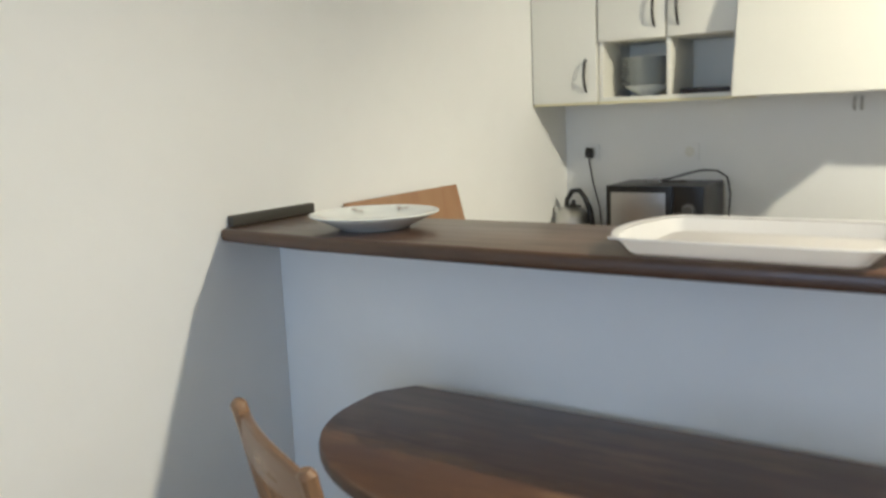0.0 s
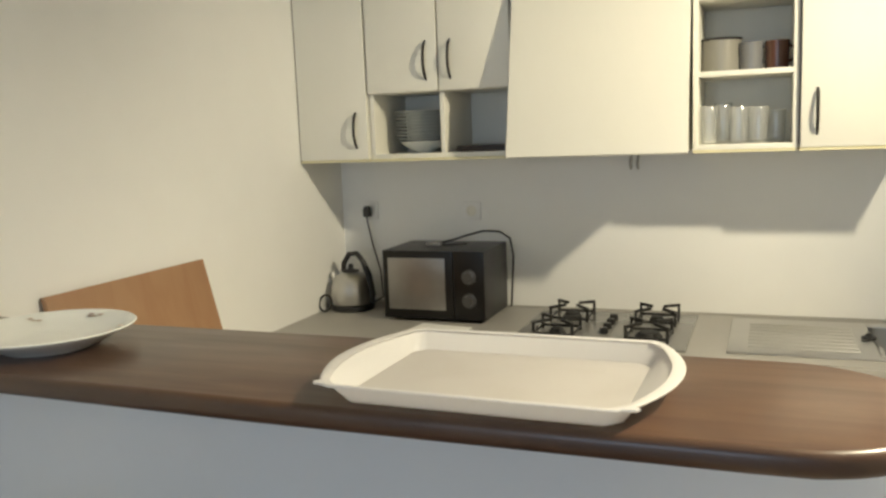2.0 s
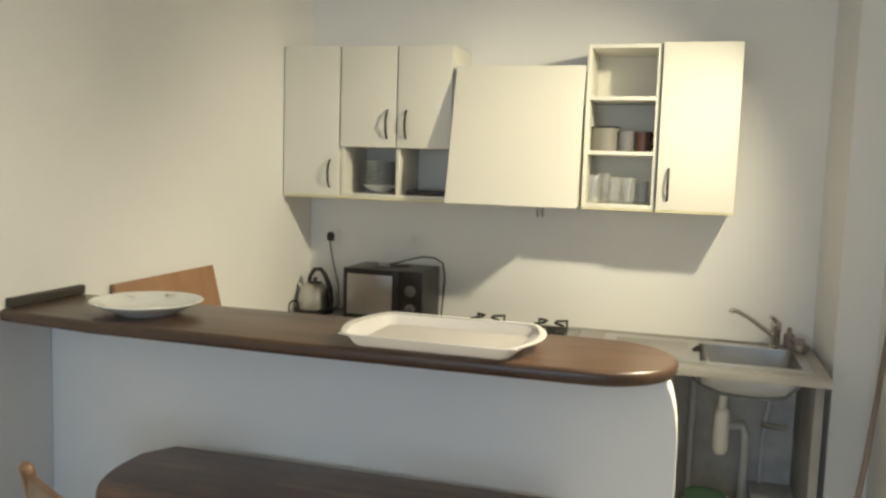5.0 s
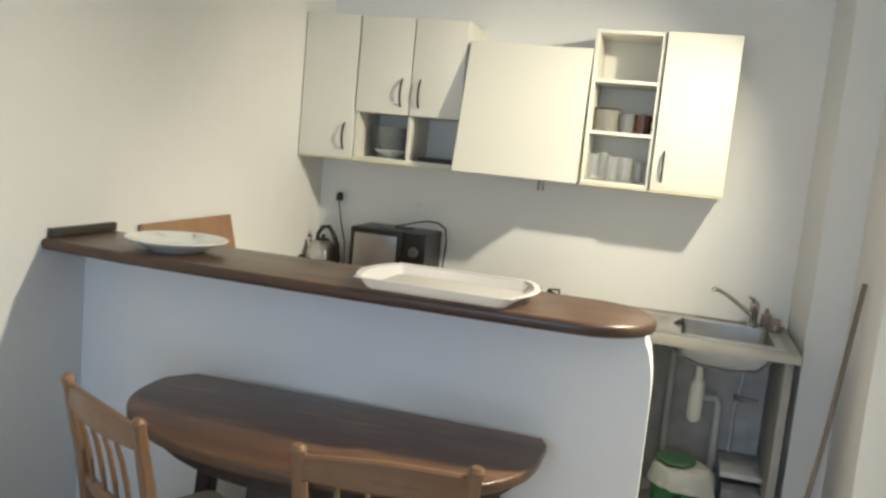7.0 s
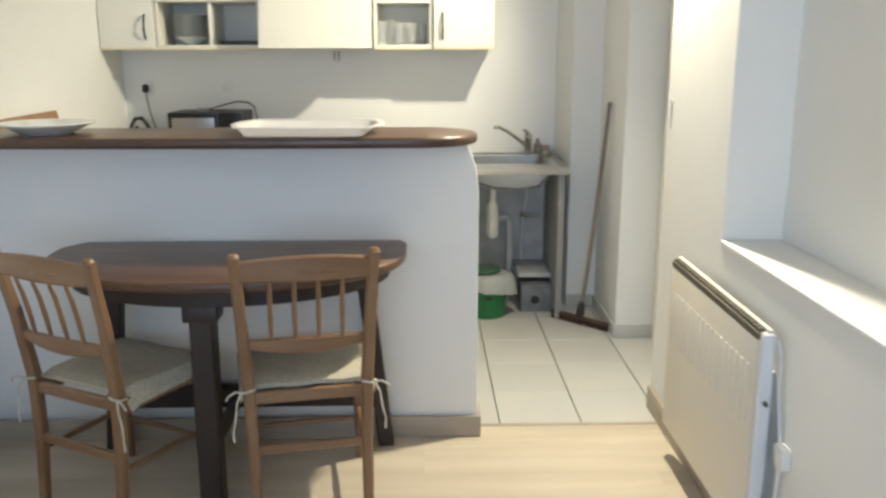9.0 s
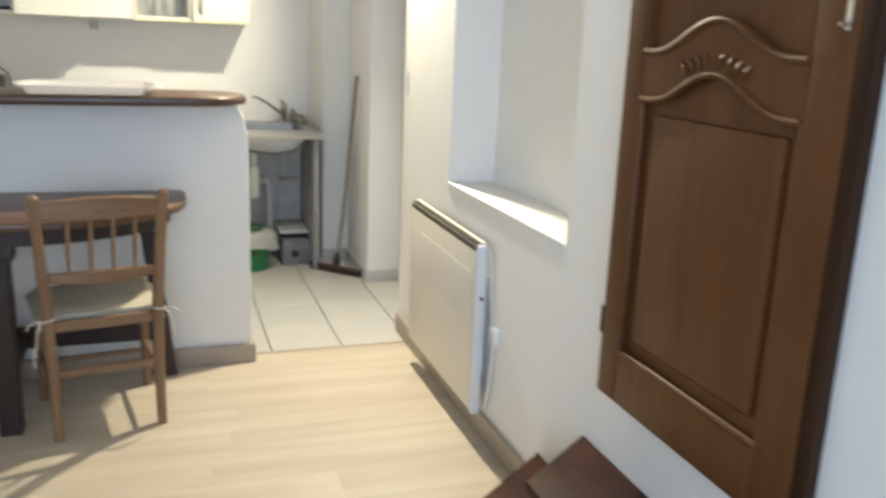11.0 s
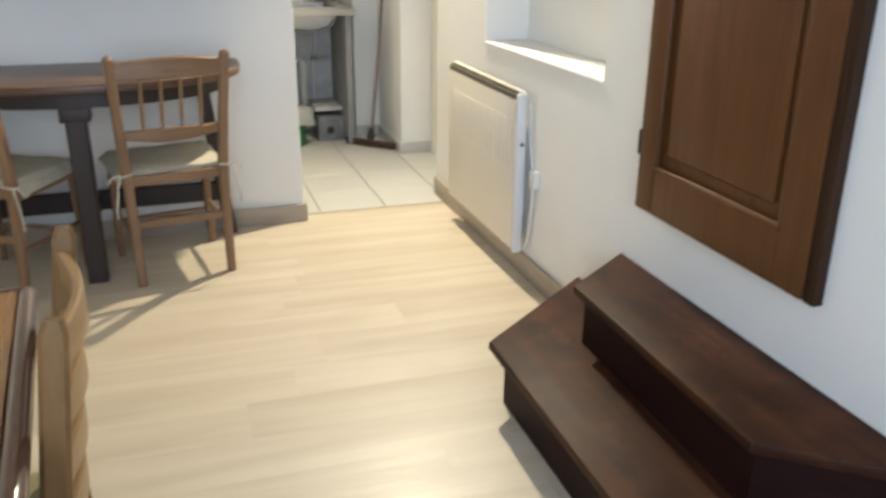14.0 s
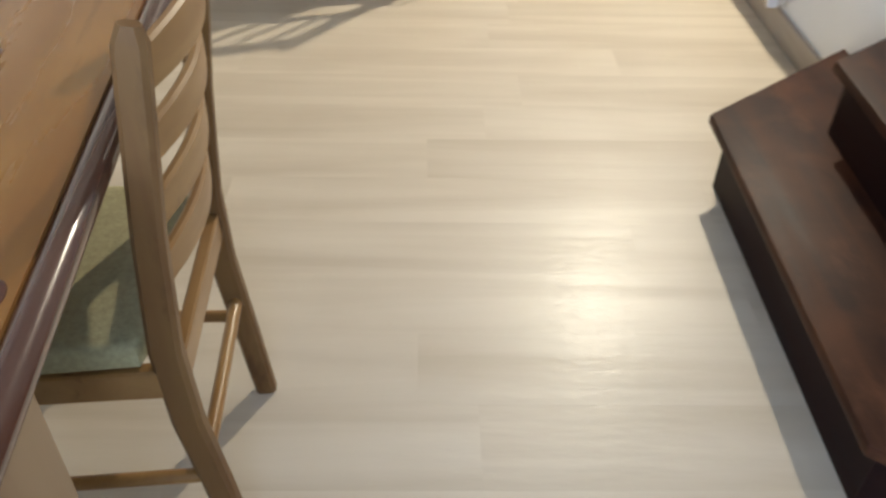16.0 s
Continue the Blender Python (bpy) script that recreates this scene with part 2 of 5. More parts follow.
for m in (M_TRAY, M_TRAYFLOOR):
    # thin milky plastic lets part of the light through
    nt = m.node_tree
    milky = nt.nodes.new("ShaderNodeBsdfTranslucent")
    milky.inputs["Color"].default_value = (0.86, 0.84, 0.82, 1)
    mx = nt.nodes.new("ShaderNodeMixShader")
    mx.inputs[0].default_value = 0.42
    nt.links.new(nt.nodes["Principled BSDF"].outputs[0], mx.inputs[1])
    nt.links.new(milky.outputs[0], mx.inputs[2])
    nt.links.new(mx.outputs[0], nt.nodes["Material Output"].inputs["Surface"])
M_PORC = mat("porcelain", (0.80, 0.81, 0.77), 0.18, stain=0.05)
M_SPRIG = mat("faded_sprig", (0.45, 0.33, 0.25), 0.3)
M_RAD = mat("radiator_enamel", (0.74, 0.69, 0.60), 0.4, stain=0.06, stain_scale=3)
M_RADSIDE = mat("radiator_side", (0.74, 0.74, 0.76), 0.4, stain=0.06)
M_RADDARK = mat("radiator_grille_dark", (0.10, 0.085, 0.06), 0.6)
M_RUSH = mat("cream_seat_cloth", (0.52, 0.47, 0.36), 0.85, grain=0.4, grain_scale=(90, 90, 90), stain=0.3, stain_scale=8, bump=0.4, bump_scale=180)
M_TIE = mat("cotton_tie", (0.62, 0.57, 0.47), 0.9, grain=0.3)
M_GREENSEAT = mat("green_cushion", (0.40, 0.365, 0.20), 0.85, grain=0.35, grain_scale=(120, 120, 120), stain=0.2, stain_scale=6, bump=0.3, bump_scale=200)
M_BIN = mat("green_bin", (0.018, 0.16, 0.05), 0.4, stain=0.2)
M_LID = mat("dark_green_lid", (0.045, 0.10, 0.055), 0.5, stain=0.2)
M_BAG = mat("white_bag", (0.38, 0.39, 0.38), 0.5, stain=0.15, bump=0.5, bump_scale=25)
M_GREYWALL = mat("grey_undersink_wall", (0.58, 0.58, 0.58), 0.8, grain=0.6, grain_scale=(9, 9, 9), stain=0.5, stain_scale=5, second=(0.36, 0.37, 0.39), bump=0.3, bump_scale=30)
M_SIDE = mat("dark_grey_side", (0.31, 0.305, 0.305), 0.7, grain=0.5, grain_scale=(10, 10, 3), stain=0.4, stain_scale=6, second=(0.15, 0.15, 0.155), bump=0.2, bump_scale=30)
M_CRATE = mat("dirty_grey_crate", (0.20, 0.21, 0.225), 0.6, grain=0.5, grain_scale=(14, 14, 14), stain=0.4, stain_scale=8)
M_PVC = mat("pvc_pipe", (0.66, 0.67, 0.68), 0.35, stain=0.2, stain_scale=9)
M_BROOMH = mat("broom_handle_wood", (0.22, 0.175, 0.15), 0.6, grain=0.4, grain_scale=(60, 60, 4))
M_BRISTLE = mat("broom_bristle", (0.075, 0.04, 0.032), 0.8, grain=0.5, grain_scale=(200, 200, 10))
M_PAPER = mat("paper", (0.80, 0.79, 0.76), 0.8, stain=0.05)
# Mug, cup and pot tones include the shade of the shelf above.
M_AMBER = mat("amber_mug_shaded", (0.075, 0.030, 0.018), 0.25, stain=0.3, stain_scale=20)
M_GREYCUP = mat("grey_cup_shaded", (0.15, 0.15, 0.155), 0.3, stain=0.2)
M_POT = mat("pot_shaded", (0.21, 0.20, 0.175), 0.3, stain=0.2)
M_GLASS = glass_mat("clear_glass")
M_TUMBLER = glass_mat("tumbler_glass_whitened", white_share=0.09)
M_HOB = mat("hob_glass", (0.19, 0.185, 0.175), 0.2, stain=0.2)
M_BRICK = mat("door_white", (0.78, 0.78, 0.76), 0.45, stain=0.06)
M_SOAP = mat("pinkish_sponge", (0.30, 0.235, 0.21), 0.7, grain=0.4)


# ---- builders ----
BASE = {}


def box(bm, x0, x1, y0, y1, z0, z1, bev=0.0, seg=2):
    made = bmesh.ops.create_cube(bm, size=1.0)["verts"]
    bmesh.ops.scale(bm, vec=(x1 - x0, y1 - y0, z1 - z0), verts=made)
    bmesh.ops.translate(bm, vec=((x0 + x1) / 2, (y0 + y1) / 2, (z0 + z1) / 2), verts=made)
    if bev:
        edges = list({e for v in made for e in v.link_edges})
        bmesh.ops.bevel(bm, geom=edges, offset=bev, segments=seg, affect="EDGES", profile=0.6)
    return bm


def boxes(*some, bev=0.0):
    bm = bmesh.new()
    for b in some:
        box(bm, *b, bev=bev)
    return bm


def sweep(bm, pts, radius, seg=10, closed=False, flat=1.0):
    """A tube through the points; radius may be one number or one for each point."""
    pts = [Vector(p) for p in pts]
    radii = radius if isinstance(radius, (list, tuple)) else [radius] * len(pts)
    rings, side = [], None
    for n, p in enumerate(pts):
        a = pts[n - 1] if n else (pts[-1] if closed else p)
        b = pts[n + 1] if n + 1 < len(pts) else (pts[0] if closed else p)
        along = (b - a).normalized()
        if side is None:
            side = along.orthogonal().normalized() if abs(along.z) < 0.9 else Vector((1, 0, 0))
        side = (side - along * side.dot(along)).normalized()
        up = along.cross(side)
        rings.append([bm.verts.new(p + radii[n] * (math.cos(t) * side + flat * math.sin(t) * up)) for t in (2 * math.pi * k / seg for k in range(seg))])
    count = len(rings)
    for n in range(count if closed else count - 1):
        r, s = rings[n], rings[(n + 1) % count]
        for k in range(seg):
            bm.faces.new((r[k], r[(k + 1) % seg], s[(k + 1) % seg], s[k]))
    if not closed:
        bm.faces.new(rings[0][::-1])
        bm.faces.new(rings[-1])
    return bm


def bar(bm, pts, width, depth, bev=0.003, across=(1, 0, 0)):
    """A rectangular bar bent through the points; width along `across`, depth square to it."""
    pts = [Vector(p) for p in pts]
    rings = []
    for n, p in enumerate(pts):
        along = (pts[min(n + 1, len(pts) - 1)] - pts[max(n - 1, 0)]).normalized()
        u = Vector(across)
        u = (u - along * u.dot(along)).normalized()
        v = along.cross(u)
        w, d = (width[n], depth[n]) if isinstance(width, (list, tuple)) else (width, depth)
        c = bev
        ring = []
        for sx, sy in ((-1, -1), (1, -1), (1, 1), (-1, 1)):
            first, last = (sx * (w / 2 - c), sy * d / 2), (sx * w / 2, sy * (d / 2 - c))
            for q in ((last, first) if sx * sy > 0 else (first, last)):
                ring.append(bm.verts.new(p + u * q[0] + v * q[1]))
        rings.append(ring)
    for r, s in zip(rings, rings[1:]):
        for k in range(8):
            bm.faces.new((r[k], r[(k + 1) % 8], s[(k + 1) % 8], s[k]))
    bm.faces.new(rings[0][::-1])
    bm.faces.new(rings[-1])
    bmesh.ops.recalc_face_normals(bm, faces=bm.faces[:])
    return bm


def lathe(bm, profile, centre, seg=28, cap=True):
    """Turn a profile of (radius, height) round the vertical through centre."""
    cx, cy, cz = centre
    rings = [[bm.verts.new((cx + r * math.cos(2 * math.pi * k / seg), cy + r * math.sin(2 * math.pi * k / seg), cz + z)) for k in range(seg)] for r, z in profile]
    for r, s in zip(rings, rings[1:]):
        for k in range(seg):
            bm.faces.new((r[k], r[(k + 1) % seg], s[(k + 1) % seg], s[k]))
    if cap:
        bm.faces.new(rings[0][::-1])
        bm.faces.new(rings[-1])
    bmesh.ops.recalc_face_normals(bm, faces=bm.faces[:])
    return bm


def prism(bm, outline, z0, z1, bev=0.0, seg=2):
    low = [bm.verts.new((x, y, z0)) for x, y in outline]
    high = [bm.verts.new((x, y, z1)) for x, y in outline]
    n = len(outline)
    faces = [bm.faces.new(low[::-1]), bm.faces.new(high)]
    faces += [bm.faces.new((low[k], low[(k + 1) % n], high[(k + 1) % n], high[k])) for k in range(n)]
    bmesh.ops.recalc_face_normals(bm, faces=faces)
    if bev:
        rims = [e for f in faces[:2] for e in f.edges]
        bmesh.ops.bevel(bm, geom=list(set(rims)), offset=bev, segments=seg, affect="EDGES", profile=0.5)
    return bm


def link(name, bm, material, smooth=True):
    me = bpy.data.meshes.new(name)
    bm.to_mesh(me)
    bm.free()
    me.materials.append(material)
    if smooth:
        for p in me.polygons:
            p.use_smooth = True
        me.set_sharp_from_angle(angle=radians(38))
    return me


def thing(name, base, label, category, group=""):
    ob = new(name)
    ob.empty_display_size = 0.05
    ob.location = base
    BASE[ob] = Vector(base)
    return tagged(ob, label, category, group)


def part(name, bm, material, parent, label="", smooth=True):
    """A bmesh in world places as one mesh under a thing or a part."""
    base = BASE[parent]
    bmesh.ops.translate(bm, vec=-base, verts=bm.verts[:])
    ob = new(name, link(name, bm, material, smooth))
    ob.parent = parent
    BASE[ob] = base
    return tagged(ob, label)


def single(name, bm, material, base, label, category, group="", kind="", smooth=True):
    base = Vector(base)
    bmesh.ops.translate(bm, vec=-base, verts=bm.verts[:])
    ob = new(name, link(name, bm, material, smooth))
    ob.location = base
    BASE[ob] = base
    return tagged(ob, label, category, group, kind)


def arc(cx, cy, rx, ry, a0, a1, n):
    return [(cx + rx * math.cos(radians(a0 + (a1 - a0) * k / n)), cy + ry * math.sin(radians(a0 + (a1 - a0) * k / n))) for k in range(n + 1)]


# ---- structure ----
H = 2.70
REAR = -7.5
SILL, NICHE0, NICHE1 = 0.872, -3.49, -2.43
single("wall_left", boxes((-0.12, 0, REAR, 0, 0, H)), M_WALL, (0, 0, 0), "white painted plaster wall", "wall", kind="structure")
single("wall_kitchen", boxes((-0.12, 2.532, 0, 0.12, 0, H)), M_WALL, (0, 0, 0), "white painted kitchen wall behind the worktop", "wall", kind="structure")
single("wall_nook", box(prism(bmesh.new(), [(2.54, 0.12), (2.532, 0.0), (2.578, -0.30), (2.745, -0.30), (2.745, 0.12)], 0, H), 2.745, 3.07, -0.865, 0.12, 0, H, bev=0.006), M_WALL, (2.54, 0, 0), "stepped white plaster pier beside the sink", "wall", kind="structure")
bm = boxes((2.70, 2.95, REAR, NICHE0, 0, H), (2.70, 2.95, NICHE0, NICHE1, 0, SILL), (2.70, 2.95, NICHE0, NICHE1, 2.12, H), (2.895, 2.95, NICHE0, NICHE1, SILL, 2.12), (2.70, 2.95, NICHE1, -1.74, 0, H))
single("wall_right", bm, M_WALL, (2.70, 0, 0), "white painted wall with a deep niche", "wall", kind="structure")
single("wall_passage", boxes((2.95, 3.07, REAR, -1.66, 0, H), (2.95, 3.07, -1.66, -0.88, 2.06, H), (2.95, 3.07, -0.88, -0.865, 0, H)), M_WALL, (2.95, 0, 0), "white painted wall round a closed door", "wall", kind="structure")
W0, W1, Z0, Z1 = 0.35, 2.15, 0.75, 2.35
bm = boxes((-0.12, W0, REAR - 0.15, REAR, 0, H), (W1, 3.07, REAR - 0.15, REAR, 0, H), (W0, W1, REAR - 0.15, REAR, 0, Z0), (W0, W1, REAR - 0.15, REAR, Z1, H))
single("wall_rear", bm, M_WALL, (0, REAR, 0), "white painted wall with a window", "wall", kind="structure")
single("ceiling", boxes((-0.12, 3.07, REAR - 0.15, 0.12, H, H + 0.12)), M_CEIL, (0, 0, H), "white painted ceiling", "ceiling", kind="structure")
win = tagged(new("window_1"), "white wooden window letting in daylight", "window", kind="structure")
win.location = (W0, REAR - 0.08, Z0)
BASE[win] = Vector(win.location)
part("window_frame", boxes((W0, W0 + 0.06, REAR - 0.12, REAR - 0.06, Z0, Z1), (W1 - 0.06, W1, REAR - 0.12, REAR - 0.06, Z0, Z1), (W0 + 0.06, W1 - 0.06, REAR - 0.12, REAR - 0.06, Z0, Z0 + 0.06), (W0 + 0.06, W1 - 0.06, REAR - 0.12, REAR - 0.06, Z1 - 0.06, Z1), (1.22, 1.28, REAR - 0.12, REAR - 0.06, Z0 + 0.06, Z1 - 0.06)), M_BRICK, win)
for x0, x1 in ((W0 + 0.06, 1.22), (1.28, W1 - 0.06)):
    pane = part("pane", boxes((x0, x1, REAR - 0.095, REAR - 0.089, Z0 + 0.06, Z1 - 0.06)), M_GLASS, win)
    pane.visible_shadow = False
door = tagged(new("door_1"), "closed white door in the passage beside the kitchen", "door", kind="structure")
door.location = (2.97, -1.27, 0)
BASE[door] = Vector(door.location)
part("door_leaf", boxes((2.975, 3.015, -1.62, -0.92, 0.008, 2.02), bev=0.003), M_BRICK, door)
part("door_frame", boxes((2.935, 3.03, -1.66, -1.62, 0, 2.06), (2.935, 3.03, -0.92, -0.88, 0, 2.06), (2.935, 3.03, -1.62, -0.92, 2.02, 2.06)), M_CAB, door)
part("door_handle", sweep(bmesh.new(), [(2.975, -1.55, 1.02), (2.93, -1.55, 1.02), (2.925, -1.54, 1.02), (2.925, -1.44, 1.02)], 0.008), M_STEEL, door)
# Unseen fixture, added to give the two inferred spots a body.
track = thing("ceiling_spotlight", (2.56, -1.56, H), "assumed white spotlight bar, unseen, with two turned heads", "spotlight")
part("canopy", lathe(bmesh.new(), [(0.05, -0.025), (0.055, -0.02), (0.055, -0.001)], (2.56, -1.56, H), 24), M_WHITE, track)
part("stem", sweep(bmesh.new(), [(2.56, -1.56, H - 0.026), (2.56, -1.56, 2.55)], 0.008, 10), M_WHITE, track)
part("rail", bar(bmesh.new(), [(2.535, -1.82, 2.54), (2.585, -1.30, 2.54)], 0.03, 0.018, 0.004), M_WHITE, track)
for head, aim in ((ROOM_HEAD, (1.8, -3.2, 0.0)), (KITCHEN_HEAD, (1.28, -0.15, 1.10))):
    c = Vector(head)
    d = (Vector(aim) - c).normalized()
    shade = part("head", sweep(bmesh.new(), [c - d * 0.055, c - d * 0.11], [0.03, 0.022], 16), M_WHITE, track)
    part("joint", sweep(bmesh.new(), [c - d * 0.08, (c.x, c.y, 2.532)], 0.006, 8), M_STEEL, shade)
# skirting boards
def skirting(name, *some):
    grey = name.endswith("nook")
    return single(name, boxes(*some, bev=0.004), M_NOOK if grey else M_BASE, (0, 0, 0), "grey tiled skirting" if grey else "beige wooden skirting board", "skirting", kind="structure")
skirting("baseboard_right", (2.684, 2.70, REAR, -4.98, 0, 0.095), (2.684, 2.70, -3.40, -1.74, 0, 0.095), (2.70, 2.95, -1.74, -1.726, 0, 0.095))
M_NOOK = mat("grey_tile_skirting", (0.52, 0.52, 0.50), 0.4, stain=0.3, stain_scale=5)
skirting("baseboard_nook", (2.745, 2.95, -0.879, -0.865, 0, 0.07), (2.732, 2.745, -0.879, -0.314, 0, 0.07), (2.58, 2.732, -0.314, -0.30, 0, 0.07))
skirting("baseboard_left", (0, 0.014, REAR, -2.006, 0, 0.09))
skirting("baseboard_bar", (0.014, 1.962, -2.006, -1.99, 0, 0.085), (1.947, 1.962, -1.99, -1.87, 0, 0.085))
single("floor", boxes((-0.12, 3.07, REAR - 0.15, 0.12, -0.12, -0.012)), M_GROUT, (0, 0, -0.012), "dark subfloor under planks and tiles", "floor", kind="structure")
single("threshold_strip", boxes((1.948, 2.70, -1.915, -1.895, -0.012, 0.003), bev=0.002), M_BASE, (2.3, -1.905, 0), "beige threshold strip between planks and tiles", "threshold", kind="structure")
# bar wall with its rounded upper end
prof = [(0.0, 0.0), (1.947, 0.0), (1.947, 0.955)] + [(1.880 + 0.067 * math.cos(radians(a)), 0.955 + 0.197 * math.sin(radians(a))) for a in (15, 30, 45, 60, 75, 90)] + [(0.0, 1.152)]
bm = bmesh.new()
prism(bm, prof, 0, 0.12, bev=0.006)
bmesh.ops.transform(bm, matrix=Matrix(((1, 0, 0, 0), (0, 0, -1, -1.87), (0, 1, 0, 0), (0, 0, 0, 1))), verts=bm.verts[:])
for v in bm.verts:
    v.co.y += 0.028 * (1.947 - v.co.x)
bmesh.ops.recalc_face_normals(bm, faces=bm.faces[:])
single("wall_bar", bm, M_WALL, (1, -1.93, 0), "low white plaster wall under the bar top", "wall", kind="structure")

# ---- bar ----
FRONT, BACK = -2.205, -1.80
BT = 1.190
outline = [(0.002, FRONT + 0.06), (0.35, FRONT + 0.015), (1.0, FRONT)] + [(1.70, FRONT)] + arc(1.735, -2.0025, 0.203, 0.2025, -80, 80, 22) + [(1.70, BACK), (0.002, BACK)]
counter = thing("bar_counter", (1.0, -1.97, 1.153), "dark brown wooden bar counter with a rounded end", "bar counter")
part("counter_top", prism(bmesh.new(), outline, 1.153, BT, bev=0.013, seg=4), M_BAR, counter)
part("upstand", boxes((0.002, 0.024, FRONT + 0.085, BACK, BT + 0.0005, BT + 0.03), bev=0.003), M_UPST, counter, "dark wooden upstand by the wall")

dish = thing("plate", (0.412, -2.01, BT + 0.0005), "large white porcelain plate with faded sprigs on the bar top", "plate")
plate = part("dish", lathe(bmesh.new(), [(0.085, 0.0), (0.09, 0.004), (0.105, 0.010), (0.14, 0.027), (0.160, 0.035), (0.163, 0.038), (0.160, 0.040), (0.135, 0.032), (0.105, 0.017), (0.05, 0.014)], (0.412, -2.01, BT + 0.0005), 56), M_PORC, dish)
rs = random.Random(4)
for a in (20, 95, 150, 215, 275, 330):
    bm = bmesh.new()
    for k in range(5):
        r, t = 0.128 + rs.uniform(-0.012, 0.012), radians(a + rs.uniform(-7, 7))
        sx, sy = 0.412 + r * math.cos(t), -2.01 + r * math.sin(t)
        lathe(bm, [(0.004 + rs.random() * 0.003, 0), (0.002, 0.0012)], (sx, sy, BT + 0.0335 + (r - 0.135) * 0.45), 8)
    part("sprig", bm, M_SPRIG, plate, "faded brown painted sprig")

# tray with flared rim and lips at both short ends
def tray_ring(w, d, z, lip, c, n=14):
    pts = []
    for sx, sy in ((1, -1), (1, 1), (-1, 1), (-1, -1)):
        if sx * sy < 0:
            pts += [(sx * (w / 2 - c), sy * d / 2), (sx * w / 2, sy * (d / 2 - c))]
        else:
            pts += [(sx * w / 2, sy * (d / 2 - c)), (sx * (w / 2 - c), sy * d / 2)]
        if sy * (1 if sx > 0 else -1) < 0:
            for k in range(1, n):
                v = -1 + 2 * k / n
                pts.append((sx * (w / 2 + lip * math.cos(v * math.pi / 2) ** 0.85), sx * v * (d / 2 - c)))
    return [(x, y, z) for x, y in pts]


def tray_shell(levels, low=False, high=False):
    bm = bmesh.new()
    rings = [[bm.verts.new(p) for p in tray_ring(*level)] for level in levels]
    for r, s in zip(rings, rings[1:]):
        for k in range(len(r)):
            bm.faces.new((r[k], r[(k + 1) % len(r)], s[(k + 1) % len(r)], s[k]))
    if low:
        bm.faces.new(rings[0][::-1])
    if high:
        bm.faces.new(rings[-1])
    bmesh.ops.recalc_face_normals(bm, faces=bm.faces[:])
    at = pose(1.340, -2.035, BT + 0.0006, 0, 0, -1.0)
    bmesh.ops.transform(bm, matrix=at, verts=bm.verts[:])
    return bm


tray = thing("serving_tray", (1.340, -2.035, BT), "empty white plastic serving tray with flared rim on the bar top", "tray")
part("tray_floor", tray_shell([(0.404, 0.286, 0.0, 0.0, 0.02), (0.410, 0.292, 0.003, 0.0, 0.02), (0.409, 0.291, 0.005, 0.0, 0.02), (0.398, 0.280, 0.0055, 0.0, 0.02), (0.390, 0.272, 0.0048, 0.0, 0.02), (0.34, 0.22, 0.0048, 0.0, 0.02)], True, True), M_TRAYFLOOR, tray, "greyish tray floor, a little darker than the walls")
part("side_wall", tray_shell([(0.411, 0.293, 0.0032, 0.0, 0.02), (0.432, 0.342, 0.0305, 0.036, 0.018), (0.428, 0.338, 0.0315, 0.035, 0.018), (0.406, 0.288, 0.0056, 0.0, 0.02), (0.411, 0.293, 0.0032, 0.0, 0.02)]), M_TRAY, tray)
part("rim", tray_shell([(0.4325, 0.3425, 0.0307, 0.036, 0.018), (0.442, 0.356, 0.0315, 0.046, 0.016), (0.4435, 0.3575, 0.034, 0.047, 0.016), (0.440, 0.354, 0.0358, 0.045, 0.016), (0.4275, 0.3375, 0.0342, 0.035, 0.018), (0.4325, 0.3425, 0.0307, 0.036, 0.018)]), M_TRAY, tray, "thin rim with bulging lips at both ends")
for s in (-1, 1):
    bm = bmesh.new()
    prism(bm, [(s * 0.205, -0.174), (s * 0.229, -0.170), (s * 0.233, -0.162), (s * 0.220, -0.148)][::s], 0.0315, 0.0352, bev=0.001)
    bmesh.ops.transform(bm, matrix=pose(1.340, -2.035, BT + 0.0006, 0, 0, -1.0), verts=bm.verts[:])
    part("ear", bm, M_TRAY, tray)

# leaning panel behind the bar
bm = bmesh.new()
box(bm, 0, 0.018, -1.65, -1.012, 0, 1.235, bev=0.002)
bmesh.ops.transform(bm, matrix=pose(0.302, 0, 0, 0, -13.9, 0), verts=bm.verts[:])
bmesh.ops.translate(bm, vec=(0, 0, -min(v.co.z for v in bm.verts)), verts=bm.verts[:])
single("leaning_panel", bm, M_PANEL, (0.3, -1.3, 0), "plain brown wooden panel leaning against the wall", "wood panel")

# ---- wall cabinets ----
CB, CT, CF = 1.485, 2.207, -0.315


def handle(x, z0, z1, y, owner):
    n = 8
    pts = [(x, y + 0.004, z0)] + [(x, y - 0.026 * math.sin(math.pi * k / n) ** 0.7, z0 + (z1 - z0) * k / n) for k in range(1, n)] + [(x, y + 0.004, z1)]
    part("handle", sweep(bmesh.new(), pts, [0.004] + [0.0055] * (n - 1) + [0.004], 8), M_HANDLE, owner, "dark bow handle")


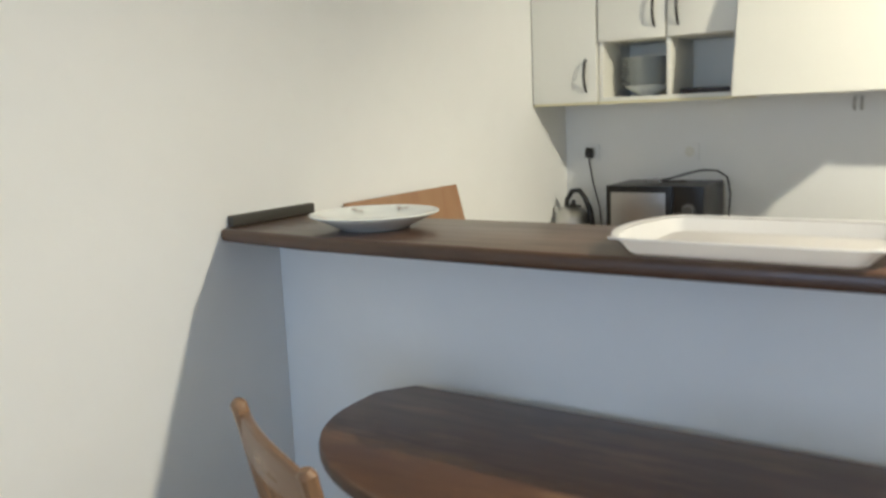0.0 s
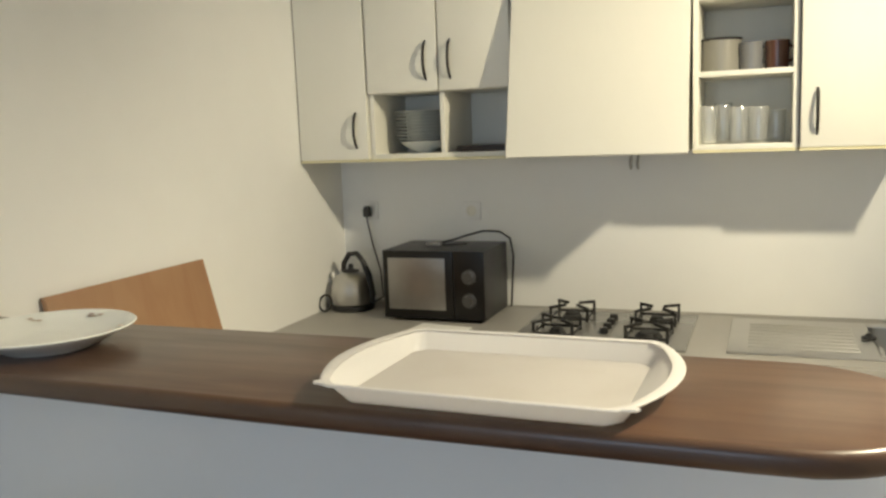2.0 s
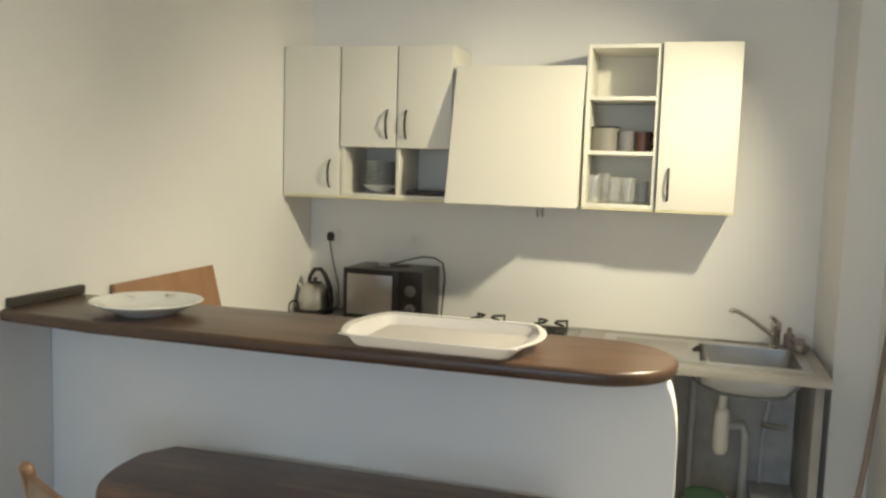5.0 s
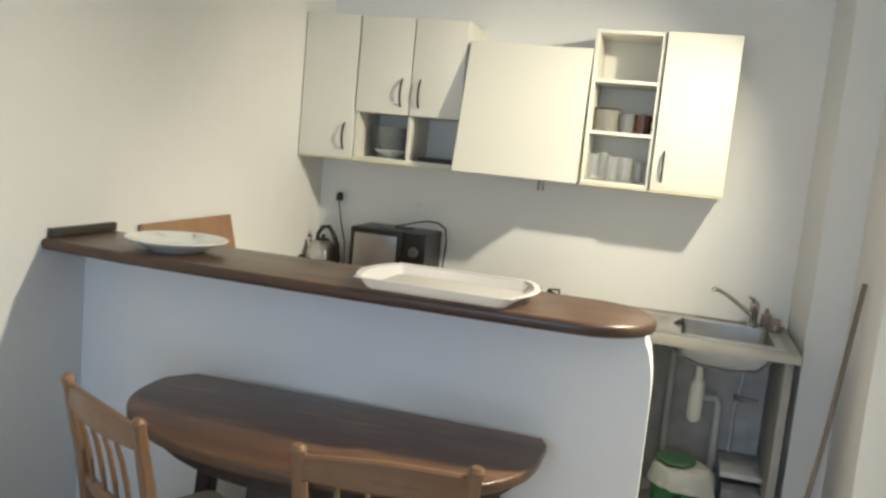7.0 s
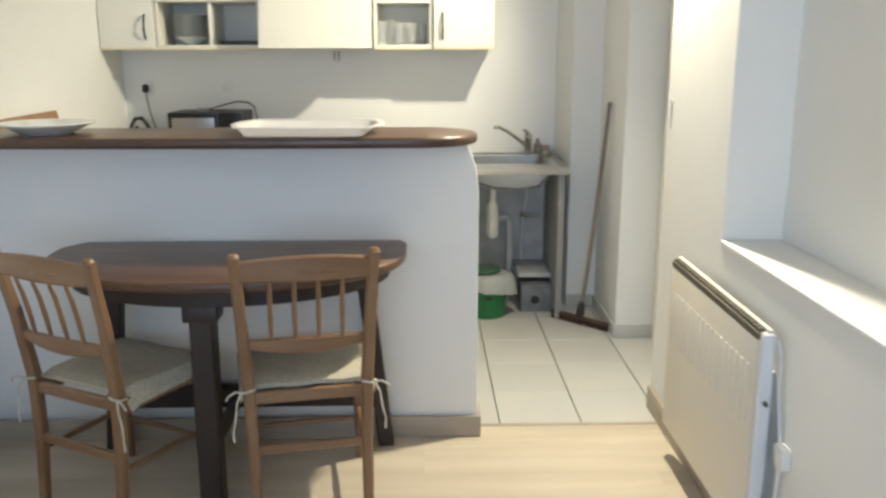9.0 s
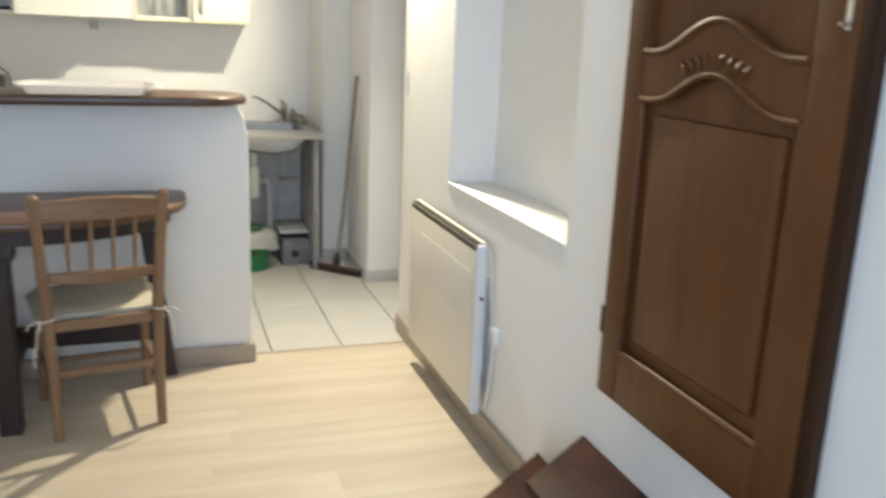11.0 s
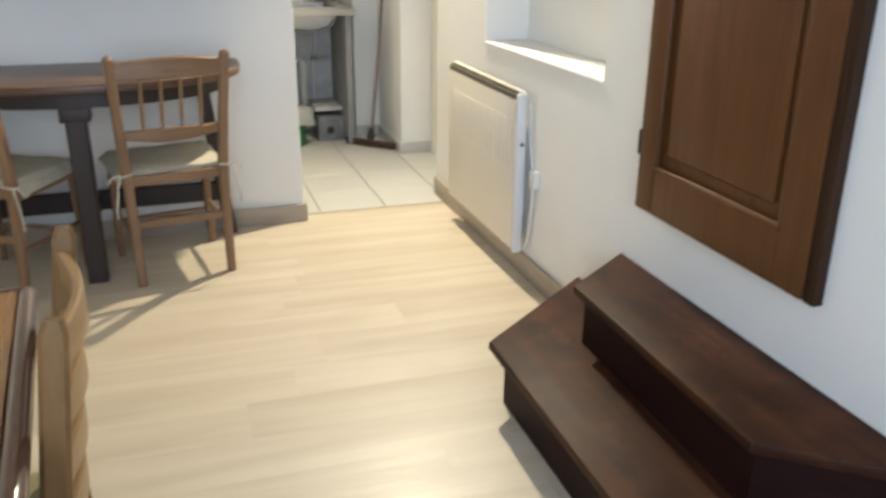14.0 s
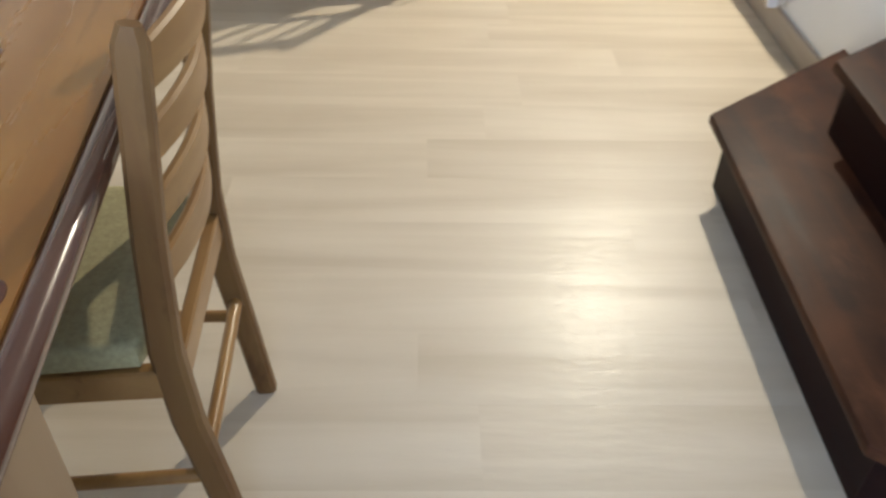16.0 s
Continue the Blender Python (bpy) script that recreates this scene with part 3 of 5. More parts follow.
def carcass(x0, x1, owner, shelves=(), z0=CB, z1=CT, front=0.018):
    t = 0.017
    for name, s in (("side_panel", (x0, x0 + t, CF, -0.002, z0, z1)), ("side_panel", (x1 - t, x1, CF, -0.002, z0, z1)), ("bottom_panel", (x0 + t, x1 - t, CF, -0.002, z0, z0 + t)), ("top_panel", (x0 + t, x1 - t, CF, -0.002, z1 - t, z1)), ("back_panel", (x0 + t, x1 - t, -0.012, -0.003, z0 + t, z1 - t))):
        part(name, boxes(s, bev=0.001), M_CAB, owner)
    part("bottom_edge", boxes((x0, x1, CF - front, -0.004, z0 - 0.009, z0 - 0.0005)), M_EDGE, owner, "yellowed underside board")
    for z in shelves:
        part("shelf", boxes((x0 + t, x1 - t, CF + 0.002, -0.013, z - t / 2, z + t / 2), bev=0.001), M_CAB, owner)


def leaf(x0, x1, z0, z1, owner):
    return part("door", boxes((x0 + 0.002, x1 - 0.002, CF - 0.02, CF - 0.002, z0 + 0.001, z1 - 0.002), bev=0.0025), M_CAB, owner)


unit = thing("wall_cabinet", (0.15, -0.16, CB), "narrow cream wall cabinet with one door beside the wall", "cabinet", "wall cabinets")
carcass(0.003, 0.30, unit)
handle(0.252, 1.526, 1.664, CF - 0.02, leaf(0.003, 0.30, CB, CT, unit))
# Thin dark strips draw the shaded gaps at wall and door.
part("side_seal", boxes((0.0012, 0.0028, CF - 0.012, -0.01, CB, CT)), M_GAP, unit, "dark strip for the shade in the gap along the wall")
part("gap_seal", boxes((0.2992, 0.3042, CF - 0.006, CF - 0.001, 1.73, CT)), M_GAP, unit, "dark strip for the shade between the doors")
unit = thing("wall_cabinet", (0.58, -0.16, CB), "cream wall cabinet, two doors over two open cubbies", "cabinet", "wall cabinets")
carcass(0.304, 0.865, unit, shelves=(1.735,))
part("divider", boxes((0.588, 0.605, CF + 0.001, -0.013, CB + 0.017, 1.726), bev=0.001), M_CAB, unit)
handle(0.545, 1.767, 1.908, CF - 0.02, leaf(0.304, 0.5915, 1.727, CT, unit))
handle(0.640, 1.767, 1.908, CF - 0.02, leaf(0.5935, 0.865, 1.727, CT, unit))

hood = thing("cooker_hood_cabinet", (1.17, -0.2, CB), "cream cabinet with a slanted hinged front over the hob", "cabinet", "wall cabinets")
bm = bmesh.new()
HX0, HX1 = 0.872, 1.466
for x0, x1 in ((HX0, HX0 + 0.017), (HX1 - 0.017, HX1)):
    prof = [(-0.003, CB), (-0.450, CB), (-0.315, 2.10), (-0.003, 2.10)]
    a = [bm.verts.new((x0, y, z)) for y, z in prof]
    b = [bm.verts.new((x1, y, z)) for y, z in prof]
    bm.faces.new(a), bm.faces.new(b[::-1])
    for k in range(4):
        bm.faces.new((a[k], b[k], b[(k + 1) % 4], a[(k + 1) % 4]))
bmesh.ops.recalc_face_normals(bm, faces=bm.faces[:])
box(bm, HX0 + 0.017, HX1 - 0.017, -0.31, -0.003, 2.083, 2.10)
part("body", bm, M_CAB, hood, smooth=False)
bm = bmesh.new()
a, b = Vector((0, -0.483, CB - 0.002)), Vector((0, -0.342, 2.112))
nrm = Vector((0, -(b.z - a.z), b.y - a.y)).normalized() * 0.018
vs = [bm.verts.new((x, p.y + o.y, p.z + o.z)) for x in (HX0 + 0.012, HX1 + 0.010) for p, o in ((a, Vector()), (b, Vector()), (b, -nrm), (a, -nrm))]
for q in ((0, 1, 2, 3), (7, 6, 5, 4), (0, 4, 5, 1), (1, 5, 6, 2), (2, 6, 7, 3), (3, 7, 4, 0)):
    bm.faces.new([vs[k] for k in q])
bmesh.ops.recalc_face_normals(bm, faces=bm.faces[:])
bmesh.ops.bevel(bm, geom=bm.edges[:], offset=0.002, segments=2, affect="EDGES")
part("front_panel", bm, M_CAB, hood, "slanted cream front panel")
part("grease_filter", boxes((HX0 + 0.02, HX1 - 0.02, -0.435, -0.02, CB + 0.004, CB + 0.02)), M_STEEL, hood, "steel grease filter")

unit = thing("open_shelf_cabinet", (1.63, -0.16, CB), "open cream wall shelf with glasses and jars", "shelf", "wall cabinets")
carcass(1.479, 1.800, unit, shelves=(1.730, 1.972), front=0.0)
part("gap_seal", boxes((1.8003, 1.8037, CF - 0.008, CF + 0.02, CB + 0.01, CT)), M_GAP, unit, "dark strip for the shade beside the shelf")
unit = thing("wall_cabinet", (1.97, -0.16, CB), "cream wall cabinet with one door", "cabinet", "wall cabinets")
carcass(1.804, 2.135, unit)
handle(1.853, 1.524, 1.67, CF - 0.02, leaf(1.804, 2.135, CB, CT + 0.006, unit))

# crockery in the cubbies and shelves
Z = CB + 0.0172
for k in range(9):
    single("stacked_plate", lathe(bmesh.new(), [(0.06, 0), (0.065, 0.004), (0.113, 0.0105), (0.116, 0.0118), (0.070, 0.008), (0.03, 0.006)], (0.455 + 0.002 * math.sin(k * 2.1), -0.15 + 0.002 * math.cos(k * 1.7), Z + 0.045 + 0.0128 * k), 32), M_PORC, (0.455, -0.15, Z + 0.045 + 0.0128 * k), "white plate in the stack in the cubby", "plate", "stacked plates")
single("bowl", lathe(bmesh.new(), [(0.035, 0), (0.04, 0.004), (0.080, 0.028), (0.099, 0.044), (0.096, 0.0445), (0.07, 0.032), (0.03, 0.008)], (0.455, -0.15, Z), 32), M_PORC, (0.455, -0.15, Z), "white porcelain bowl under the stacked plates", "bowl")
single("baking_tin", boxes((0.63, 0.83, -0.27, -0.06, Z, Z + 0.022), bev=0.006), M_TLEG, (0.73, -0.16, Z), "dark flat baking tin in the cubby", "baking tin")


def glass(x, y, z, r, h):
    bm = lathe(bmesh.new(), [(r * 0.82, 0), (r * 0.84, 0.004), (r * 0.9, h * 0.5), (r, h), (r - 0.001, h + 0.0015), (r - 0.003, h), (r * 0.9 - 0.003, h * 0.5), (r * 0.80, 0.012), (0.006, 0.010)], (x, y, z), 24)
    single("drinking_glass", bm, M_TUMBLER, (x, y, z), "clear drinking glass on the open shelf", "glass", "glasses on the shelf")


for x, y, r, h in ((1.525, -0.24, 0.030, 0.125), (1.565, -0.15, 0.032, 0.135), (1.620, -0.24, 0.033, 0.118), (1.680, -0.235, 0.033, 0.118), (1.735, -0.16, 0.032, 0.105), (1.655, -0.12, 0.033, 0.118)):
    glass(x, y, Z, r, h)
Z2 = 1.7388
jar = thing("storage_jar", (1.56, -0.18, Z2), "pale pot with a dark rim on the open shelf", "jar")
part("jar", lathe(bmesh.new(), [(0.06, 0), (0.064, 0.004), (0.064, 0.105), (0.060, 0.105), (0.058, 0.008)], (1.56, -0.18, Z2), 30), M_POT, jar)
part("rim", sweep(bmesh.new(), [(1.56 + 0.064 * math.cos(t), -0.18 + 0.064 * math.sin(t), Z2 + 0.109) for t in (2 * math.pi * k / 28 for k in range(28))], 0.004, 6, closed=True), M_HANDLE, jar, "dark rim")
for x, y, m, lab in ((1.655, -0.20, M_GREYCUP, "grey cup on the open shelf"), (1.735, -0.21, M_AMBER, "amber brown mug on the open shelf")):
    cup = thing("mug", (x, y, Z2), lab, "mug", "cups on the shelf")
    part("cup", lathe(bmesh.new(), [(0.030, 0), (0.036, 0.004), (0.039, 0.092), (0.036, 0.092), (0.032, 0.008)], (x, y, Z2), 26), m, cup)
    part("ear", sweep(bmesh.new(), [(x + 0.036, y - 0.01, Z2 + 0.022), (x + 0.052, y - 0.014, Z2 + 0.034), (x + 0.055, y - 0.015, Z2 + 0.052), (x + 0.048, y - 0.013, Z2 + 0.07), (x + 0.037, y - 0.01, Z2 + 0.075)], 0.0045, 8), m, cup)

# ---- worktop, base units, hob, sink ----
WT = 0.865
bm = bmesh.new()
loops = [[bm.verts.new((x, y, z)) for x, y in ring] for z in (WT - 0.038, WT) for ring in (((0.002, -0.63), (2.525, -0.63), (2.525, -0.002), (0.002, -0.002)), ((2.02, -0.52), (2.44, -0.52), (2.44, -0.115), (2.02, -0.115)))]
for k in range(4):
    n = (k + 1) % 4
    bm.faces.new((loops[0][k], loops[0][n], loops[2][n], loops[2][k]))
    bm.faces.new((loops[1][n], loops[1][k], loops[3][k], loops[3][n]))
    bm.faces.new((loops[2][k], loops[2][n], loops[3][n], loops[3][k]))
    bm.faces.new((loops[0][n], loops[0][k], loops[1][k], loops[1][n]))
bmesh.ops.recalc_face_normals(bm, faces=bm.faces[:])
bmesh.ops.bevel(bm, geom=[e for e in bm.edges if all(abs(v.co.y + 0.63) < 1e-4 for v in e.verts)], offset=0.006, segments=3, affect="EDGES")
worktop = thing("worktop", (1.2, -0.3, WT - 0.038), "grey laminate kitchen worktop along the wall", "worktop")
part("slab", bm, M_TOP, worktop)
part("edge_strip", boxes((0.002, 2.525, -0.633, -0.6302, WT - 0.036, WT - 0.008), bev=0.001), M_EDGESTRIP, worktop, "pale grey edge strip")
part("wall_bead", boxes((0.002, 2.525, -0.010, -0.0025, WT + 0.0005, WT + 0.007), bev=0.002), M_EDGESTRIP, worktop, "pale sealing bead along the wall")
base_x = (0.02, 0.62, 1.22, 1.92)
for x0, x1 in zip(base_x, base_x[1:]):
    unit = thing("base_cabinet", ((x0 + x1) / 2, -0.3, 0), "cream base cabinet under the worktop", "cabinet", "base cabinets")
    part("body", boxes((x0, x1 - 0.002, -0.58, -0.01, 0.1, WT - 0.04)), M_CAB, unit)
    part("plinth", boxes((x0, x1 - 0.002, -0.53, -0.02, 0.0, 0.098)), M_BASE, unit)
    lf = part("door", boxes((x0 + 0.003, x1 - 0.005, -0.60, -0.582, 0.105, WT - 0.05), bev=0.0025), M_CAB, unit)
    handle(x1 - 0.06, 0.62, 0.76, -0.60, lf)
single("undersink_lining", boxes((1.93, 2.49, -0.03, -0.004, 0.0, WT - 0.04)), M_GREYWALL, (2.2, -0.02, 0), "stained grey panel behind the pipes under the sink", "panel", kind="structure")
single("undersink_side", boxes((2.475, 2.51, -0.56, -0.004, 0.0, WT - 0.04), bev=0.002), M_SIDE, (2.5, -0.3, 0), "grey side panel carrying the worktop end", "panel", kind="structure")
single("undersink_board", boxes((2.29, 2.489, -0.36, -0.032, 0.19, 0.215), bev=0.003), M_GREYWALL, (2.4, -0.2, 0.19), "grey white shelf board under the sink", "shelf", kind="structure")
sink = thing("sink", (2.1, -0.32, WT), "steel sink with a drainboard let into the worktop", "sink")
SX0, SX1, SY0, SY1 = 2.03, 2.43, -0.51, -0.125
rim = boxes((1.60, SX0, -0.555, -0.07, WT + 0.0005, WT + 0.006), (SX1, 2.47, -0.555, -0.07, WT + 0.0005, WT + 0.006), (SX0, SX1, -0.555, SY0, WT + 0.0005, WT + 0.006), (SX0, SX1, SY1, -0.07, WT + 0.0005, WT + 0.006), bev=0.002)
part("rim", rim, M_STEEL, sink)
def bowl_shell(levels, close):
    """Rounded rectangles, each (inset, height, corner), joined into a shell."""
    bm = bmesh.new()
    rings = []
    for inset, z, c in levels:
        x0, x1, y0, y1 = SX0 + inset, SX1 - inset, SY0 + inset, SY1 - inset
        pts = arc(x1 - c, y0 + c, c, c, -90, 0, 4) + arc(x1 - c, y1 - c, c, c, 0, 90, 4) + arc(x0 + c, y1 - c, c, c, 90, 180, 4) + arc(x0 + c, y0 + c, c, c, 180, 270, 4)
        rings.append([bm.verts.new((x, y, z)) for x, y in pts])
    for r, q in zip(rings, rings[1:]):
        for k in range(len(r)):
            bm.faces.new((r[k], r[(k + 1) % len(r)], q[(k + 1) % len(r)], q[k]))
    if close:
        bm.faces.new(rings[-1])
    bmesh.ops.recalc_face_normals(bm, faces=bm.faces[:])
    return bm


part("bowl", bowl_shell([(0.0, WT + 0.003, 0.03), (0.006, WT - 0.05, 0.04), (0.02, WT - 0.105, 0.05), (0.05, WT - 0.128, 0.05)], True), M_BOWL, sink)
for k in range(8):
    y = -0.48 + k * 0.045
    part("drain_rib", sweep(bmesh.new(), [(1.66, y, WT + 0.0055), (1.98, y, WT + 0.0055)], 0.003, 6), M_STEEL, sink)
part("bowl_belly", bowl_shell([(-0.004, WT - 0.039, 0.04), (0.0, WT - 0.06, 0.04), (0.014, WT - 0.11, 0.05), (0.045, WT - 0.134, 0.05), (0.10, WT - 0.138, 0.05)], True), M_PVC, sink, "pale underside of the bowl")
# Tube added to draw the dark line beneath the bowl.
part("clamp_rail", sweep(bmesh.new(), [(1.98, -0.53, WT - 0.045), (2.03, -0.53, WT - 0.09), (2.12, -0.525, WT - 0.122), (2.26, -0.52, WT - 0.135), (2.37, -0.525, WT - 0.115), (2.42, -0.53, WT - 0.06)], 0.008, 8), M_CRATE, sink, "dark grey line added along the lower edge of the bowl")
part("plug", lathe(bmesh.new(), [(0.022, 0), (0.024, 0.006), (0.012, 0.012), (0.006, 0.02)], (2.02, -0.30, WT + 0.006), 16), M_BLACK, sink, "black rubber plug")
tap = thing("tap", (2.36, -0.095, WT + 0.0062), "chrome mixer tap with a long spout behind the sink", "tap")
FZ = WT + 0.0062
part("tap_body", lathe(bmesh.new(), [(0.028, 0), (0.028, 0.008), (0.022, 0.014), (0.021, 0.075), (0.024, 0.085), (0.023, 0.115), (0.012, 0.125)], (2.36, -0.095, FZ), 24), M_CHROME, tap)
part("spout", sweep(bmesh.new(), [(2.35, -0.10, FZ + 0.055), (2.31, -0.115, FZ + 0.085), (2.24, -0.14, FZ + 0.135), (2.185, -0.158, FZ + 0.165), (2.165, -0.164, FZ + 0.168), (2.155, -0.168, FZ + 0.158)], [0.012, 0.011, 0.010, 0.010, 0.011, 0.011], 12), M_CHROME, tap)
part("lever", sweep(bmesh.new(), [(2.36, -0.095, FZ + 0.12), (2.345, -0.12, FZ + 0.14), (2.325, -0.165, FZ + 0.152)], [0.012, 0.009, 0.007], 10), M_CHROME, tap)
soap = thing("soap_dish", (2.455, -0.14, FZ), "small dish with a worn sponge beside the tap", "soap dish")
part("dish", lathe(bmesh.new(), [(0.03, 0), (0.042, 0.012), (0.046, 0.035), (0.043, 0.035), (0.035, 0.012), (0.02, 0.006)], (2.455, -0.14, FZ), 22), M_STEEL, soap)
part("sponge", boxes((2.43, 2.482, -0.165, -0.115, FZ + 0.020, FZ + 0.058), bev=0.009), M_SOAP, soap, "pinkish brown sponge")
single("liquid_bottle", lathe(bmesh.new(), [(0.022, 0), (0.024, 0.004), (0.024, 0.06), (0.010, 0.075), (0.009, 0.095)], (2.425, -0.045, WT), 18), M_SOAP, (2.425, -0.045, WT), "small brownish bottle in the worktop corner", "bottle")

hob = thing("gas_hob", (1.19, -0.32, WT), "four burner gas hob with black pan supports", "hob")
part("hob_plate", boxes((0.90, 1.48, -0.58, -0.07, WT + 0.0005, WT + 0.009), bev=0.003), M_HOB, hob)


def burner(x, y, r):
    z = WT + 0.0092
    ring = part("burner", lathe(bmesh.new(), [(r, 0), (r, 0.008), (r * 0.8, 0.014), (r * 0.75, 0.02), (0.01, 0.022)], (x, y, z), 22), M_IRON, hob)
    s = 0.095
    for a in range(4):
        c, d = math.cos(radians(45 + 90 * a)), math.sin(radians(45 + 90 * a))
        bm = bmesh.new()
        bar(bm, [(x + c * s, y + d * s, z), (x + c * s, y + d * s, z + 0.052)], 0.009, 0.009, 0.001)
        bar(bm, [(x + c * (s + 0.003), y + d * (s + 0.003), z + 0.049), (x + c * 0.03, y + d * 0.03, z + 0.052)], 0.009, 0.010, 0.001, across=(-d, c, 0))
        part("prong", bm, M_IRON, hob, "black iron prong")
    q = [(x + s * 0.707 * u, y + s * 0.707 * v, z + 0.012) for u, v in ((-1, -1), (1, -1), (1, 1), (-1, 1))]
    part("pan_support", sweep(bmesh.new(), q, 0.005, 6, closed=True), M_IRON, hob, "black iron pan support")


for x, y, r in ((1.04, -0.19, 0.035), (1.35, -0.20, 0.028), (1.04, -0.44, 0.028), (1.35, -0.44, 0.045)):
    burner(x, y, r)
for k in range(4):
    part("knob", lathe(bmesh.new(), [(0.014, 0), (0.016, 0.004), (0.014, 0.02), (0.006, 0.022)], (1.195, -0.20 - 0.07 * k, WT + 0.0092), 16), M_BLACK, hob)

MX0, MX1, MY0, MY1, MZ0, MZ1 = 0.335, 0.745, -0.335, -0.045, WT + 0.012, 1.138
mw = thing("microwave", (0.54, -0.19, WT), "black microwave oven with a mirrored window and two dials", "microwave")
part("body", boxes((MX0, MX1, MY0 + 0.014, MY1, MZ0, MZ1), bev=0.005), M_MWSIDE, mw, "dark grey metal casing")
dr = part("door", boxes((MX0, MX0 + 0.285, MY0, MY0 + 0.0135, MZ0, MZ1), bev=0.004), M_MWBODY, mw)
part("window", boxes((MX0 + 0.022, MX0 + 0.255, MY0 - 0.002, MY0 + 0.002, MZ0 + 0.035, MZ1 - 0.028), bev=0.0008), M_MWGLASS, dr, "grey mirrored window")
pn = part("control_panel", boxes((MX0 + 0.288, MX1, MY0, MY0 + 0.0135, MZ0, MZ1), bev=0.004), M_MWBODY, mw)
for z in (0.075, 0.165):
    bm = lathe(bmesh.new(), [(0.028, 0), (0.028, 0.004), (0.021, 0.006), (0.019, 0.02), (0.004, 0.021)], (0, 0, 0), 26)
    bmesh.ops.transform(bm, matrix=pose((MX0 + 0.288 + MX1) / 2, MY0, MZ0 + z, 90, 0, 0), verts=bm.verts[:])
    part("dial", bm, M_DIAL, pn, "round grey dial")
for x in (MX0 + 0.04, MX1 - 0.04):
    for y in (MY0 + 0.05, MY1 - 0.04):
        part("foot", lathe(bmesh.new(), [(0.012, 0), (0.014, 0.0135)], (x, y, WT), 12), M_BLACK, mw)
cord = [(0.62, -0.16, MZ1 + 0.005), (0.57, -0.19, MZ1 + 0.005), (0.52, -0.2, MZ1 + 0.005), (0.50, -0.16, MZ1 + 0.006), (0.54, -0.11, MZ1 + 0.012), (0.60, -0.09, MZ1 + 0.03), (0.66, -0.07, MZ1 + 0.045), (0.72, -0.05, MZ1 + 0.04), (0.757, -0.035, MZ1 + 0.012), (0.768, -0.03, 1.08), (0.762, -0.03, 0.98), (0.755, -0.03, WT + 0.006)]
part("power_cord", sweep(bmesh.new(), cord, 0.004, 8), M_BLACK, mw, "black power cord looped over the top")
part("plug", boxes((0.47, 0.53, -0.225, -0.19, MZ1 + 0.0005, MZ1 + 0.018), bev=0.006), M_GREYCUP, mw, "grey plug")

KX, KY = 0.105, -0.16
ket = thing("kettle", (KX, KY, WT), "steel electric kettle with a black handle on the worktop", "kettle")
part("power_base", lathe(bmesh.new(), [(0.088, 0), (0.093, 0.006), (0.091, 0.022), (0.07, 0.026)], (KX, KY, WT), 32), M_BLACK, ket)
part("body", lathe(bmesh.new(), [(0.084, 0.026), (0.088, 0.055), (0.083, 0.10), (0.066, 0.136), (0.046, 0.152), (0.03, 0.156)], (KX, KY, WT), 36), M_STEEL, ket)
part("lid", lathe(bmesh.new(), [(0.038, 0.1565), (0.034, 0.163), (0.010, 0.167), (0.012, 0.180), (0.005, 0.188)], (KX, KY, WT), 24), M_BLACK, ket)
part("handle", sweep(bmesh.new(), [(KX - 0.035, KY, WT + 0.145), (KX - 0.03, KY, WT + 0.19), (KX - 0.005, KY, WT + 0.228), (KX + 0.03, KY, WT + 0.232), (KX + 0.058, KY, WT + 0.20), (KX + 0.082, KY, WT + 0.14), (KX + 0.094, KY, WT + 0.06), (KX + 0.088, KY, WT + 0.03)], [0.010, 0.011, 0.011, 0.011, 0.012, 0.013, 0.014, 0.012], 12), M_BLACK, ket)
part("spout", sweep(bmesh.new(), [(KX - 0.06, KY, WT + 0.10), (KX - 0.078, KY, WT + 0.125), (KX - 0.090, KY, WT + 0.150)], [0.018, 0.013, 0.010], 12), M_STEEL, ket)
part("power_cord", sweep(bmesh.new(), [(KX + 0.06, KY + 0.05, WT + 0.01), (KX + 0.09, -0.05, WT + 0.03), (KX + 0.07, -0.02, 1.0), (0.145, -0.025, 1.12), (0.135, -0.045, 1.22), (0.132, -0.045, 1.25)], 0.0035, 8), M_BLACK, ket)
part("plug", lathe(bmesh.new(), [(0.017, 0), (0.019, 0.01), (0.019, 0.03), (0.012, 0.045)], (0.131, -0.034, 1.235), 16), M_BLACK, ket)
single("cord_loop", sweep(bmesh.new(), [(0.028 + 0.028 * math.cos(t), -0.25 + 0.01 * math.sin(t), WT + 0.037 + 0.032 * math.sin(t)) for t in (2 * math.pi * k / 20 for k in range(20))], 0.0045, 8, closed=True), M_BLACK, (0.028, -0.25, WT), "black coiled cord end beside the kettle", "cord")
for x, zz in ((0.131, 1.258), (0.59, 1.257)):
    so = thing("wall_socket", (x, -0.004, zz), "white wall socket over the worktop", "socket", "wall sockets")
    part("plate", boxes((x - 0.038, x + 0.038, -0.009, -0.0005, zz - 0.038, zz + 0.038), bev=0.003), M_WALL, so)
    bm = lathe(bmesh.new(), [(0.021, 0), (0.022, 0.003), (0.017, 0.003), (0.016, 0.001)], (0, 0, 0), 22)
    bmesh.ops.transform(bm, matrix=pose(x, -0.009, zz, 90, 0, 0), verts=bm.verts[:])
    part("insert", bm, M_CAB, so)
